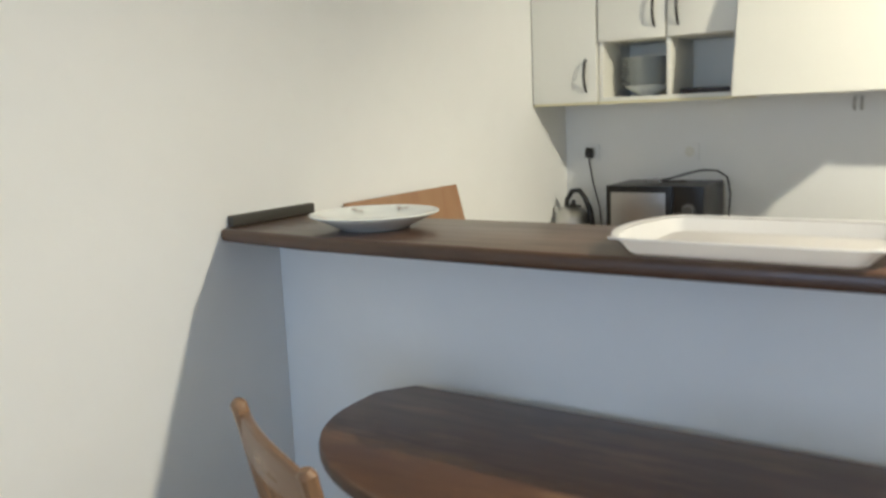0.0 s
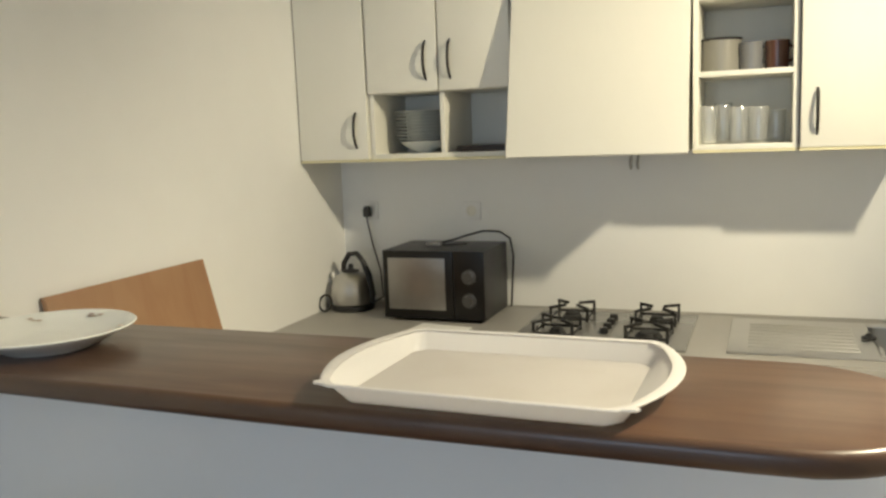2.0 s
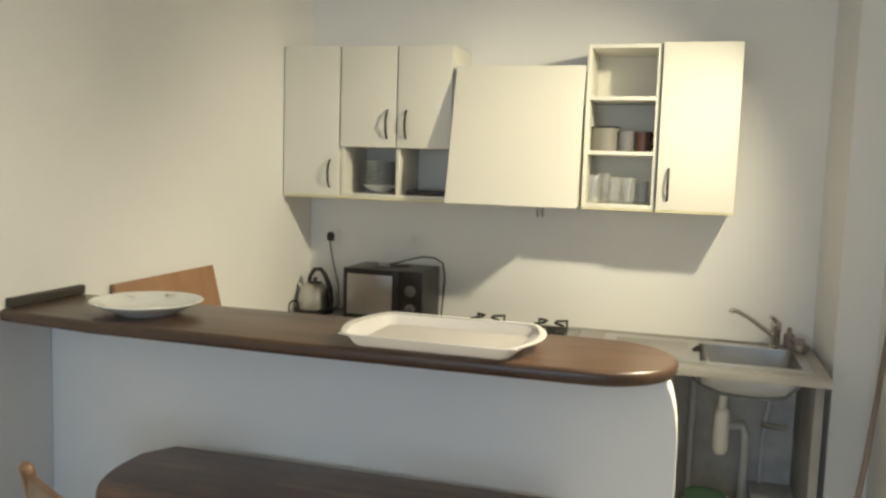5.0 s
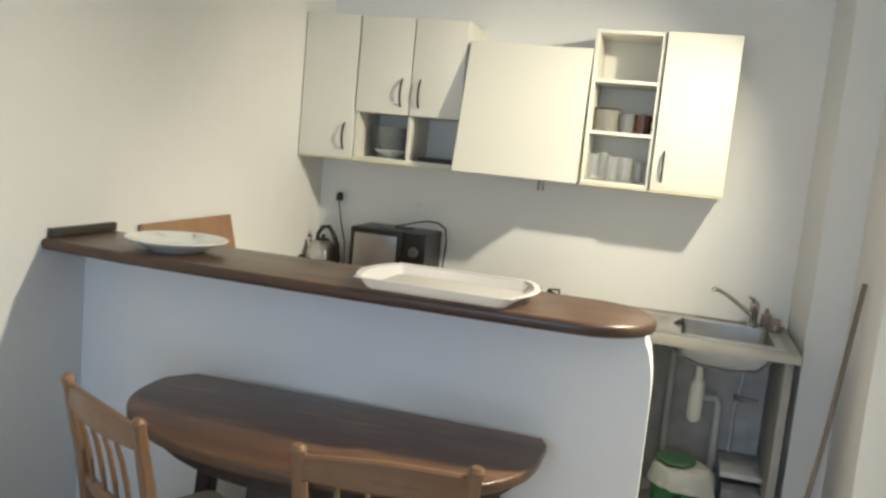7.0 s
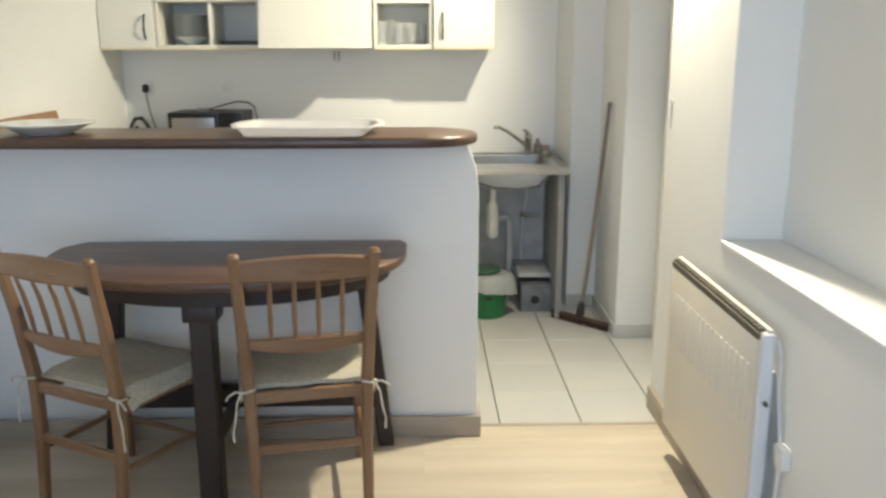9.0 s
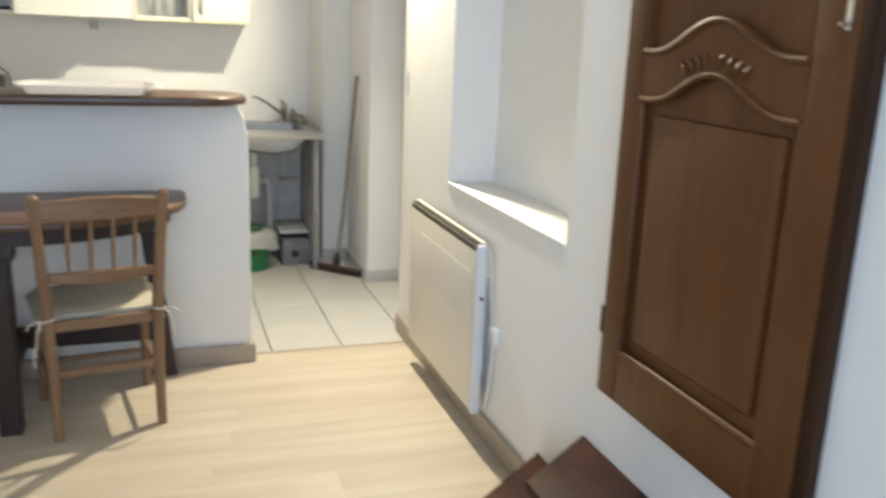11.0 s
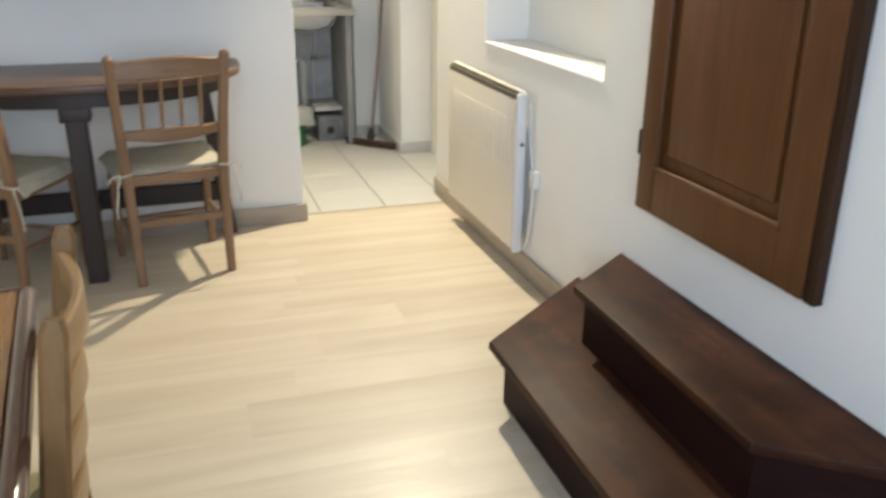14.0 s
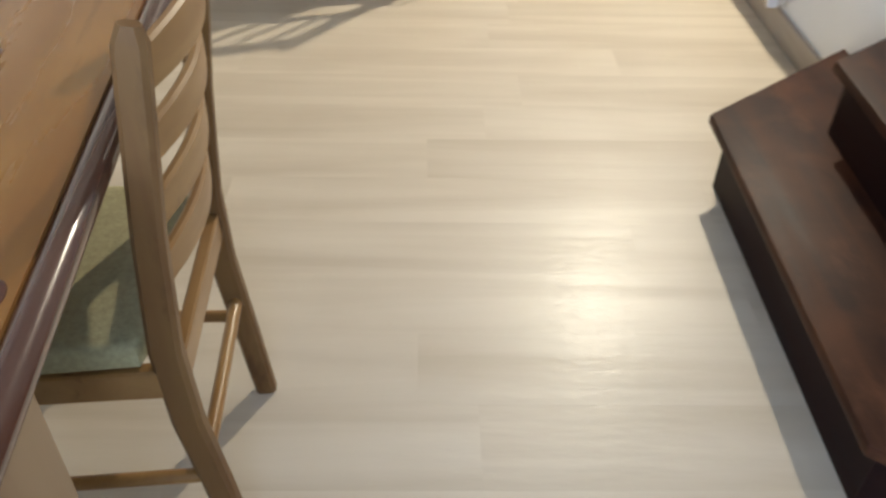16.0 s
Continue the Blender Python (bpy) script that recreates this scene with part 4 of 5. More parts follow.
for x in (1.232, 1.258):
    single("wall_hook", sweep(bmesh.new(), [(x, -0.001, 1.462), (x, -0.02, 1.455), (x, -0.03, 1.432), (x, -0.02, 1.415), (x, -0.008, 1.42)], 0.0045, 8), M_EDGESTRIP, (x, 0, 1.43), "small pale hook on the kitchen wall", "hook", "wall hooks")
single("cable_clip", boxes((1.97, 2.03, -0.03, -0.001, 2.225, 2.245), bev=0.004), M_POT, (2.0, -0.01, 2.23), "small pale clip on the wall over the cabinet", "clip")
latch = thing("wall_latch", (2.695, -1.80, 1.28), "small white latch with a pin on the wall edge", "latch")
part("plate", boxes((2.691, 2.6995, -1.812, -1.796, 1.275, 1.295), bev=0.003), M_WHITE, latch)
part("pin", sweep(bmesh.new(), [(2.6935, -1.805, 1.268), (2.6935, -1.805, 1.18)], 0.003, 8), M_PVC, latch)
sheet = bmesh.new()
box(sheet, -0.105, 0.105, -0.075, 0.075, 0, 0.0015)
bmesh.ops.transform(sheet, matrix=pose(0.60, -0.45, WT + 0.0004, 0, 0, -8), verts=sheet.verts[:])
single("paper_sheet", sheet, M_PAPER, (0.60, -0.45, WT), "white paper sheet lying on the worktop", "paper")

# under the sink
pipe = thing("drain_pipe", (2.17, -0.2, 0), "white plastic drain pipes under the sink", "pipe")
part("siphon", lathe(bmesh.new(), [(0.02, 0.42), (0.034, 0.44), (0.034, 0.60), (0.028, 0.62), (0.018, 0.63), (0.018, 0.708)], (2.14, -0.32, 0), 20), M_WHITE, pipe)
part("elbow", sweep(bmesh.new(), [(2.14, -0.32, 0.50), (2.14, -0.22, 0.50), (2.16, -0.16, 0.50), (2.24, -0.12, 0.50), (2.26, -0.12, 0.46), (2.26, -0.12, 0.02)], 0.02, 12), M_PVC, pipe)
part("water_pipe", sweep(bmesh.new(), [(2.34, -0.05, 0.0), (2.34, -0.05, 0.45), (2.36, -0.06, 0.6), (2.36, -0.09, 0.82)], 0.008, 8), M_PVC, pipe)
part("valve", sweep(bmesh.new(), [(2.33, -0.06, 0.50), (2.40, -0.10, 0.50), (2.44, -0.10, 0.505)], [0.014, 0.012, 0.01], 8), M_STEEL, pipe)
part("riser_pipe", sweep(bmesh.new(), [(2.02, -0.06, 0.0), (2.02, -0.06, 0.70)], 0.016, 10), M_PVC, pipe)
bn = thing("waste_bin", (2.09, -0.45, 0), "green plastic bin with a white bag under the sink", "bin")
part("tub", lathe(bmesh.new(), [(0.098, 0.0), (0.106, 0.006), (0.116, 0.165), (0.122, 0.172), (0.122, 0.182), (0.116, 0.182), (0.110, 0.165), (0.09, 0.012)], (2.10, -0.45, 0), 28), M_BIN, bn)
part("slot", boxes((2.085, 2.125, -0.571, -0.562, 0.118, 0.132), bev=0.003), M_TLEG, bn, "dark grip slot")
bm = bmesh.new()
rs = random.Random(2)
lathe(bm, [(0.108, 0.16), (0.119, 0.186), (0.128, 0.178), (0.134, 0.160), (0.129, 0.19), (0.122, 0.22), (0.110, 0.245), (0.07, 0.25)], (2.10, -0.45, 0), 26)
for v in bm.verts:
    side = max(0.0, (v.co.x - 2.12) / 0.1)
    v.co += Vector((rs.uniform(-0.006, 0.006) + 0.035 * side, rs.uniform(-0.006, 0.006), rs.uniform(-0.008, 0.008) - 0.03 * side * (v.co.z < 0.2)))
part("bag", bm, M_BAG, bn, "crumpled white bag")
part("lid", lathe(bmesh.new(), [(0.085, 0.255), (0.092, 0.259), (0.088, 0.272), (0.04, 0.278)], (2.085, -0.44, 0), 28), M_LID, bn, "dark green lid")
crate = thing("storage_crate", (2.41, -0.33, 0), "grey crate with a dark hole under the sink", "crate")
part("crate", boxes((2.30, 2.485, -0.42, -0.20, 0.0, 0.16), bev=0.008), M_CRATE, crate)
# Flat black disc paints the shaded inside of the crate's hole.
bm = lathe(bmesh.new(), [(0.025, 0), (0.025, 0.006), (0.01, 0.006)], (0, 0, 0), 16)
bmesh.ops.transform(bm, matrix=pose(2.38, -0.42, 0.075, 90, 0, 0), verts=bm.verts[:])
part("knob", bm, M_BLACK, crate, "black disc standing for the dark inside of the hole")

# broom in the nook
br = thing("broom", (2.6, -0.65, 0), "wooden broom with a dark head leaning in the nook", "broom")
part("stick", sweep(bmesh.new(), [(2.60, -0.645, 0.055), (2.665, -0.62, 0.55), (2.724, -0.60, 1.205)], 0.011, 10), M_BROOMH, br)
d = Vector((0.28, -0.29, 0)).normalized()
bm = bmesh.new()
bar(bm, [Vector((2.6, -0.645, 0.036)) - d * 0.19, Vector((2.6, -0.645, 0.036)) + d * 0.19], 0.034, 0.018, 0.005, across=(-d.y, d.x, 0))
part("head", bm, M_BRISTLE, br)
part("socket", sweep(bmesh.new(), [(2.598, -0.646, 0.055), (2.606, -0.643, 0.125)], [0.026, 0.015], 12), M_TLEG, br, "dark plastic socket")
bm = bmesh.new()
rs = random.Random(7)
for k in range(420):
    c = Vector((2.6, -0.645, 0.032)) + d * rs.uniform(-0.185, 0.185) + Vector((-d.y, d.x, 0)) * rs.uniform(-0.013, 0.013)
    e = c + Vector((rs.uniform(-0.008, 0.008), rs.uniform(-0.008, 0.008), -0.031))
    sweep(bm, [c, e], 0.0025, 4)
part("bristles", bm, M_BRISTLE, br)

# ---- right wall ----
rad = thing("radiator", (2.66, -2.53, 0.115), "cream electric convector radiator on the wall", "radiator")
RY0, RY1, RZ0, RZ1 = -2.965, -2.155, 0.115, 0.752
part("front_panel", boxes((2.628, 2.640, RY0 + 0.012, RY1 - 0.004, RZ0 + 0.012, RZ1 - 0.025), bev=0.003), M_RAD, rad)
part("casing", boxes((2.6405, 2.664, RY0 + 0.004, RY1, RZ0, RZ1 - 0.004), bev=0.004), M_RAD, rad)
part("side_cap", boxes((2.628, 2.664, RY0 - 0.012, RY0 + 0.0035, RZ0, RZ1), bev=0.005), M_RADSIDE, rad, "white side cap")
part("top_cap", boxes((2.650, 2.664, RY0 + 0.004, RY1, RZ1 - 0.0035, RZ1 + 0.008), bev=0.003), M_RAD, rad)
for k in range(28):
    y = RY0 + 0.03 + k * 0.0278
    part("louvre", boxes((2.6335, 2.650, y, y + 0.016, RZ1 - 0.0035, RZ1 + 0.004)), M_RADDARK, rad)
part("outlet", boxes((2.628, 2.6335, RY0 + 0.02, RY1 - 0.01, RZ1 - 0.024, RZ1 - 0.006)), M_RADDARK, rad, "dark outlet slot")
for k in range(17):
    y = RY0 + 0.06 + k * 0.042
    part("rib", boxes((2.6245, 2.6282, y, y + 0.016, 0.46, 0.645), bev=0.0015), M_RAD, rad)
for y in (RY0 + 0.08, RY1 - 0.08):
    part("bracket", boxes((2.664, 2.6995, y - 0.02, y + 0.02, 0.25, 0.62)), M_RADSIDE, rad)
part("dial", sweep(bmesh.new(), [(2.648, RY0 - 0.0125, 0.56), (2.648, RY0 - 0.022, 0.56)], 0.007, 12), M_RADDARK, rad)
part("power_cable", sweep(bmesh.new(), [(2.672, RY0 - 0.004, 0.735), (2.678, RY0 - 0.02, 0.69), (2.682, RY0 - 0.012, 0.60), (2.684, RY0 - 0.03, 0.52), (2.684, RY0 - 0.045, 0.462)], 0.005, 8), M_PVC, rad, "grey power cable")
bx = thing("cable_outlet", (2.69, -3.02, 0.42), "white cable outlet box beside the radiator", "socket")
part("box", boxes((2.672, 2.6995, -3.055, -3.0, 0.40, 0.46), bev=0.006), M_WHITE, bx)
part("cable", sweep(bmesh.new(), [(2.685, -3.02, 0.40), (2.687, -3.01, 0.33), (2.684, -3.0, 0.22), (2.68, -2.99, 0.16), (2.675, -2.97, 0.13)], 0.0045, 8), M_WHITE, bx)
single("niche_sill", boxes((2.694, 2.8945, NICHE0 + 0.003, NICHE1 - 0.003, SILL, SILL + 0.012), bev=0.004), M_WALL, (2.8, -2.95, SILL), "white painted sill board in the niche", "sill", kind="structure")

# dark wooden cupboard door over the steps
DY0, DY1, DZ0, DZ1 = -4.505, -3.795, 0.567, 2.02
cup = thing("cupboard_door", (2.685, -4.15, DZ0), "dark carved oak cupboard door set high in the wall", "cupboard door")
FX = 2.664
part("frame", boxes((2.672, 2.6995, DY0 - 0.035, DY0 - 0.001, DZ0 - 0.004, DZ1), bev=0.003), M_POST, cup, "blackish frame post")
part("stile", boxes((FX, 2.694, DY1 - 0.085, DY1, DZ0, DZ1), bev=0.005), M_DARKOAK, cup)
part("stile", boxes((FX, 2.694, DY0, DY0 + 0.095, DZ0, DZ1), bev=0.005), M_DARKOAK, cup)
part("bottom_rail", boxes((FX, 2.694, DY0 + 0.0955, DY1 - 0.0855, DZ0, DZ0 + 0.135), bev=0.005), M_DARKOAK, cup)
part("top_rail", boxes((FX, 2.694, DY0 + 0.0955, DY1 - 0.0855, DZ1 - 0.11, DZ1), bev=0.005), M_DARKOAK, cup)
PY0, PY1 = DY0 + 0.0955, DY1 - 0.0855


def wave(u, base, rise):
    """Height of the curved rail edge: flat shoulders and a raised middle."""
    return base + rise * max(0.0, math.cos(math.pi * (u - 0.5) * 1.15)) ** 2.2


def curved_rail(z_low, z_high, rise, x0, x1):
    bm = bmesh.new()
    n = 28
    lo = [(PY1 + (PY0 - PY1) * k / n, wave(k / n, z_low, rise)) for k in range(n + 1)]
    hi = [(PY1 + (PY0 - PY1) * k / n, wave(k / n, z_high, rise)) for k in range(n + 1)]
    f = [[bm.verts.new((x, y, z)) for y, z in row] for x in (x0, x1) for row in (lo, hi)]
    for k in range(n):
        bm.faces.new((f[0][k], f[0][k + 1], f[1][k + 1], f[1][k]))
        bm.faces.new((f[2][k + 1], f[2][k], f[3][k], f[3][k + 1]))
        bm.faces.new((f[0][k + 1], f[0][k], f[2][k], f[2][k + 1]))
        bm.faces.new((f[1][k], f[1][k + 1], f[3][k + 1], f[3][k]))
    bm.faces.new((f[0][0], f[1][0], f[3][0], f[2][0]))
    bm.faces.new((f[1][n], f[0][n], f[2][n], f[3][n]))
    bmesh.ops.recalc_face_normals(bm, faces=bm.faces[:])
    return bm


part("middle_rail", curved_rail(1.335, 1.437, 0.07, FX, 2.694), M_DARKOAK, cup)


def moulding(pts, r=0.009):
    return sweep(bmesh.new(), pts, r, 8)


n = 28
part("moulding", moulding([(FX - 0.001, PY1 + (PY0 - PY1) * k / n, wave(k / n, 1.440, 0.07)) for k in range(n + 1)]), M_DARKOAK, cup)
part("moulding", moulding([(FX - 0.001, PY1 + (PY0 - PY1) * k / n, wave(k / n, 1.332, 0.07)) for k in range(n + 1)], 0.008), M_DARKOAK, cup)
part("moulding", moulding([(FX + 0.004, PY0, DZ0 + 0.137), (FX + 0.004, PY1, DZ0 + 0.137)]), M_DARKOAK, cup)
part("moulding", moulding([(FX + 0.004, PY0 + 0.002, DZ0 + 0.137), (FX + 0.004, PY0 + 0.002, 1.33)], 0.007), M_DARKOAK, cup)
part("moulding", moulding([(FX + 0.004, PY1 - 0.002, DZ0 + 0.137), (FX + 0.004, PY1 - 0.002, 1.33)], 0.007), M_DARKOAK, cup)
part("panel", boxes((2.682, 2.692, PY0 - 0.01, PY1 + 0.01, DZ0 + 0.13, 1.41)), M_DARKOAK, cup)
part("panel", boxes((2.682, 2.692, PY0 - 0.01, PY1 + 0.01, 1.43, DZ1 - 0.1)), M_DARKOAK, cup)
bm = bmesh.new()
box(bm, 2.672, 2.684, PY0 + 0.04, PY1 - 0.04, DZ0 + 0.18, 1.30, bev=0.009)
part("raised_field", bm, M_DARKOAK, cup)
for s in (-1, 1):
    for k in range(4):
        y = (PY0 + PY1) / 2 + s * (0.02 + 0.025 * k)
        z = 1.435 - 0.008 * k
        part("carved_leaf", sweep(bmesh.new(), [(FX - 0.001, y, z - 0.02), (FX - 0.004, y + s * 0.008, z), (FX - 0.001, y + s * 0.02, z + 0.012)], [0.002, 0.007, 0.002], 6), M_DARKOAK, cup)
for z in (0.76, 1.75):
    part("hinge", sweep(bmesh.new(), [(2.668, DY1 + 0.005, z - 0.035), (2.668, DY1 + 0.005, z + 0.035)], 0.007, 8), M_TLEG, cup)
part("lock", boxes((2.659, 2.6635, DY0 + 0.012, DY0 + 0.026, 1.49, 1.57), bev=0.0015), M_CHROME, cup, "steel lock plate")
part("key_ring", sweep(bmesh.new(), [(2.659, DY0 + 0.019, 1.50), (2.645, DY0 + 0.019, 1.50)], 0.004, 8), M_CHROME, cup)

# ---- wooden steps ----
steps = thing("wooden_steps", (2.45, -4.3, 0), "two worn dark wooden steps with splayed ends under the cupboard", "steps")
low_t = [(2.683, -3.44), (2.205, -3.815), (2.187, -4.82), (2.683, -5.20)]
low_b = [(2.683, -3.50), (2.245, -3.845), (2.232, -4.795), (2.683, -5.14)]
up_t = [(2.6985, -3.685), (2.435, -3.882), (2.420, -4.705), (2.6985, -4.93)]
up_b = [(2.6985, -3.73), (2.462, -3.905), (2.440, -4.70), (2.6985, -4.90)]
part("lower_tread", prism(bmesh.new(), low_t, 0.168, 0.197, bev=0.006), M_STEP, steps)
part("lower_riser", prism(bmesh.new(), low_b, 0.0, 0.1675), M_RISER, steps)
part("upper_tread", prism(bmesh.new(), up_t, 0.346, 0.375, bev=0.006), M_STEP, steps)
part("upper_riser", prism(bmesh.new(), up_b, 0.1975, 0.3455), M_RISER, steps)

# ---- half-round table ----
tb = thing("half_round_table", (1.07, -2.25, 0), "half-round brown wooden table standing against the bar", "table")
TX0, TX1, TY, TZ = 0.452, 1.682, -2.008, 0.795
cx, hw = (TX0 + TX1) / 2, (TX1 - TX0) / 2
edge = [(TX1 - 0.02, TY), (TX1, TY - 0.05)] + [(cx + hw * math.cos(radians(a)), TY - 0.16 - 0.43 * abs(math.sin(radians(a))) ** 0.9) for a in range(0, 181, 6)] + [(TX0, TY - 0.09), (TX0 + 0.06, TY)]
part("tabletop", prism(bmesh.new(), edge[::-1], TZ - 0.032, TZ, bev=0.008, seg=3), M_TABLE, tb)
inner = [(cx + (hw - 0.06) * math.cos(radians(a)), TY - 0.12 - 0.40 * abs(math.sin(radians(a)))) for a in range(0, 181, 9)]
inner = [(TX1 - 0.06, TY - 0.02)] + inner + [(TX0 + 0.06, TY - 0.02)]
part("apron", prism(bmesh.new(), inner[::-1], TZ - 0.095, TZ - 0.0325), M_TLEG, tb)
def tleg(pts, w):
    part("leg", bar(bmesh.new(), pts, w, w, 0.006), M_TLEG, tb)
tleg([(1.04, -2.47, TZ - 0.0955), (1.04, -2.49, 0.0)], 0.075)
tleg([(1.52, -2.055, TZ - 0.0955), (1.595, -2.055, 0.0)], 0.055)
tleg([(0.62, -2.055, TZ - 0.0955), (0.56, -2.055, 0.0)], 0.055)
part("stretcher", bar(bmesh.new(), [(0.575, -2.055, 0.205), (1.575, -2.055, 0.205)], 0.035, 0.085, 0.004, across=(0, 1, 0)), M_TLEG, tb)
part("stretcher", bar(bmesh.new(), [(1.04, -2.08, 0.2), (1.04, -2.44, 0.2)], 0.03, 0.05, 0.004), M_TLEG, tb)
part("bracket", boxes((0.985, 1.095, -2.52, -2.42, TZ - 0.15, TZ - 0.096), bev=0.008), M_TLEG, tb)


# ---- dining chairs ----
def spindle_chair(label):
    ch = thing("dining_chair", (0, 0, 0), label, "chair", "chairs at the half-round table")
    for s in (-1, 1):
        pts = [(s * 0.178, 0.0, 0.0), (s * 0.180, 0.018, 0.25), (s * 0.185, 0.02, 0.46), (s * 0.196, -0.010, 0.68), (s * 0.205, -0.050, 0.872), (s * 0.207, -0.055, 0.893), (s * 0.207, -0.057, 0.903)]
        part("back_post", bar(bmesh.new(), pts, [0.032, 0.036, 0.039, 0.036, 0.034, 0.036, 0.022], [0.032, 0.036, 0.039, 0.034, 0.030, 0.032, 0.018], 0.007), M_CHAIR, ch)
        part("leg", bar(bmesh.new(), [(s * 0.195, 0.385, 0.0), (s * 0.19, 0.375, 0.435)], [0.026, 0.036], [0.026, 0.036], 0.006), M_CHAIR, ch)
        part("side_rail", bar(bmesh.new(), [(s * 0.185, 0.035, 0.415), (s * 0.19, 0.36, 0.415)], 0.024, 0.05, 0.004), M_CHAIRH, ch)
        part("side_stretcher", sweep(bmesh.new(), [(s * 0.181, 0.025, 0.2), (s * 0.187, 0.2, 0.2), (s * 0.192, 0.37, 0.2)], [0.008, 0.011, 0.008], 10), M_CHAIRH, ch)
    n = 12

    def rail(name, z, lift, low, more, half, y, bow, t):
        """A bowed back rail whose height swells towards the middle."""
        swell = [math.cos(math.pi / 2 * (-1 + 2 * k / n)) for k in range(n + 1)]
        pts = [(half * (-1 + 2 * k / n), y - bow * swell[k], z + lift * swell[k]) for k in range(n + 1)]
        part(name, bar(bmesh.new(), pts, [low + more * w for w in swell], [t] * (n + 1), 0.006, across=(0, 0, 1)), M_CHAIRH, ch)

    rail("top_rail", 0.846, 0.006, 0.062, 0.018, 0.19, -0.046, 0.020, 0.022)
    rail("lower_rail", 0.604, -0.007, 0.034, 0.020, 0.178, 0.002, 0.016, 0.019)
    for k in range(4):
        x = -0.108 + 0.072 * k
        part("spindle", sweep(bmesh.new(), [(x, -0.012, 0.612), (x, -0.018, 0.64), (x, -0.028, 0.70), (x, -0.042, 0.76), (x, -0.056, 0.80), (x, -0.062, 0.826)], [0.005, 0.0068, 0.0082, 0.0075, 0.0062, 0.005], 8), M_CHAIR, ch)
    part("front_rail", bar(bmesh.new(), [(-0.17, 0.375, 0.415), (0.17, 0.375, 0.415)], 0.05, 0.022, 0.004, across=(0, 0, 1)), M_CHAIRH, ch)
    part("back_rail", bar(bmesh.new(), [(-0.165, 0.022, 0.42), (0.165, 0.022, 0.42)], 0.04, 0.02, 0.004, across=(0, 0, 1)), M_CHAIRH, ch)
    part("back_stretcher", bar(bmesh.new(), [(-0.162, 0.015, 0.245), (0.162, 0.015, 0.245)], 0.03, 0.018, 0.004, across=(0, 0, 1)), M_CHAIRH, ch)
    part("front_stretcher", sweep(bmesh.new(), [(-0.175, 0.38, 0.16), (0.0, 0.38, 0.16), (0.175, 0.38, 0.16)], [0.008, 0.011, 0.008], 10), M_CHAIRH, ch)
    # a thin soft pad that sags in the middle and droops over the side rails
    bm = bmesh.new()
    nx, ny = 14, 10
    grid = []
    for side in (0, 1):
        rows = []
        for j in range(ny + 1):
            v = j / ny
            half = 0.208 + 0.020 * v
            row = []
            for i in range(nx + 1):
                u = -1 + 2 * i / nx
                z = 0.466 - 0.008 * (1 - u * u) * math.sin(math.pi * v) + 0.002 * math.sin(9 * u + 5 * v)
                over = max(0.0, abs(u) - 0.86) / 0.14
                z -= over ** 1.5 * (0.030 + 0.020 * (1 - v)) + (0.012 if j in (0, ny) else 0.0)
                reach = half * u * (1 - 0.03 * over) + (0.012 * over * (1 if u > 0 else -1))
                row.append(bm.verts.new((reach, 0.044 + 0.378 * v, z - 0.014 * side * (1 - 0.5 * over))))
            rows.append(row)
        grid.append(rows)
    for j in range(ny):
        for i in range(nx):
            bm.faces.new((grid[0][j][i], grid[0][j][i + 1], grid[0][j + 1][i + 1], grid[0][j + 1][i]))
            bm.faces.new((grid[1][j + 1][i], grid[1][j + 1][i + 1], grid[1][j][i + 1], grid[1][j][i]))
    rim = [(j, 0) for j in range(ny)] + [(ny, i) for i in range(nx)] + [(j, nx) for j in range(ny, 0, -1)] + [(0, i) for i in range(nx, 0, -1)]
    for (a, b), (c, d) in zip(rim, rim[1:] + rim[:1]):
        bm.faces.new((grid[0][a][b], grid[0][c][d], grid[1][c][d], grid[1][a][b]))
    bmesh.ops.recalc_face_normals(bm, faces=bm.faces[:])
    seat_ob = part("seat_cushion", bm, M_RUSH, ch, "thin cream seat cushion tied to the posts")
    for s in (-1, 1):
        p = [(s * 0.165, 0.006, 0.455), (s * 0.19, -0.006, 0.452), (s * 0.212, 0.004, 0.447), (s * 0.212, 0.03, 0.446), (s * 0.19, 0.046, 0.450), (s * 0.165, 0.03, 0.455)]
        part("tie", sweep(bmesh.new(), p, 0.0042, 6), M_TIE, seat_ob, "cotton tie")
        p = [(s * 0.208, -0.002, 0.449), (s * 0.222, -0.014, 0.42), (s * 0.228, -0.010, 0.37), (s * 0.238, -0.018, 0.33), (s * 0.236, -0.014, 0.295)]
        part("tie", sweep(bmesh.new(), p, [0.004, 0.003, 0.0035, 0.003, 0.004], 6), M_TIE, seat_ob, "hanging cotton tie")
        p = [(s * 0.205, 0.0, 0.450), (s * 0.225, -0.012, 0.458), (s * 0.246, -0.016, 0.448), (s * 0.254, -0.012, 0.432)]
        part("tie", sweep(bmesh.new(), p, 0.0032, 6), M_TIE, seat_ob, "loose cotton tie end")
    return ch


chair = spindle_chair("honey wooden spindle-back chair with a cream cushion at the table")
chair.matrix_basis = pose(1.382, -2.570, 0, 0, 0, 11)
copy_thing(chair, pose(0.635, -2.562, 0, 0, 0, -28))

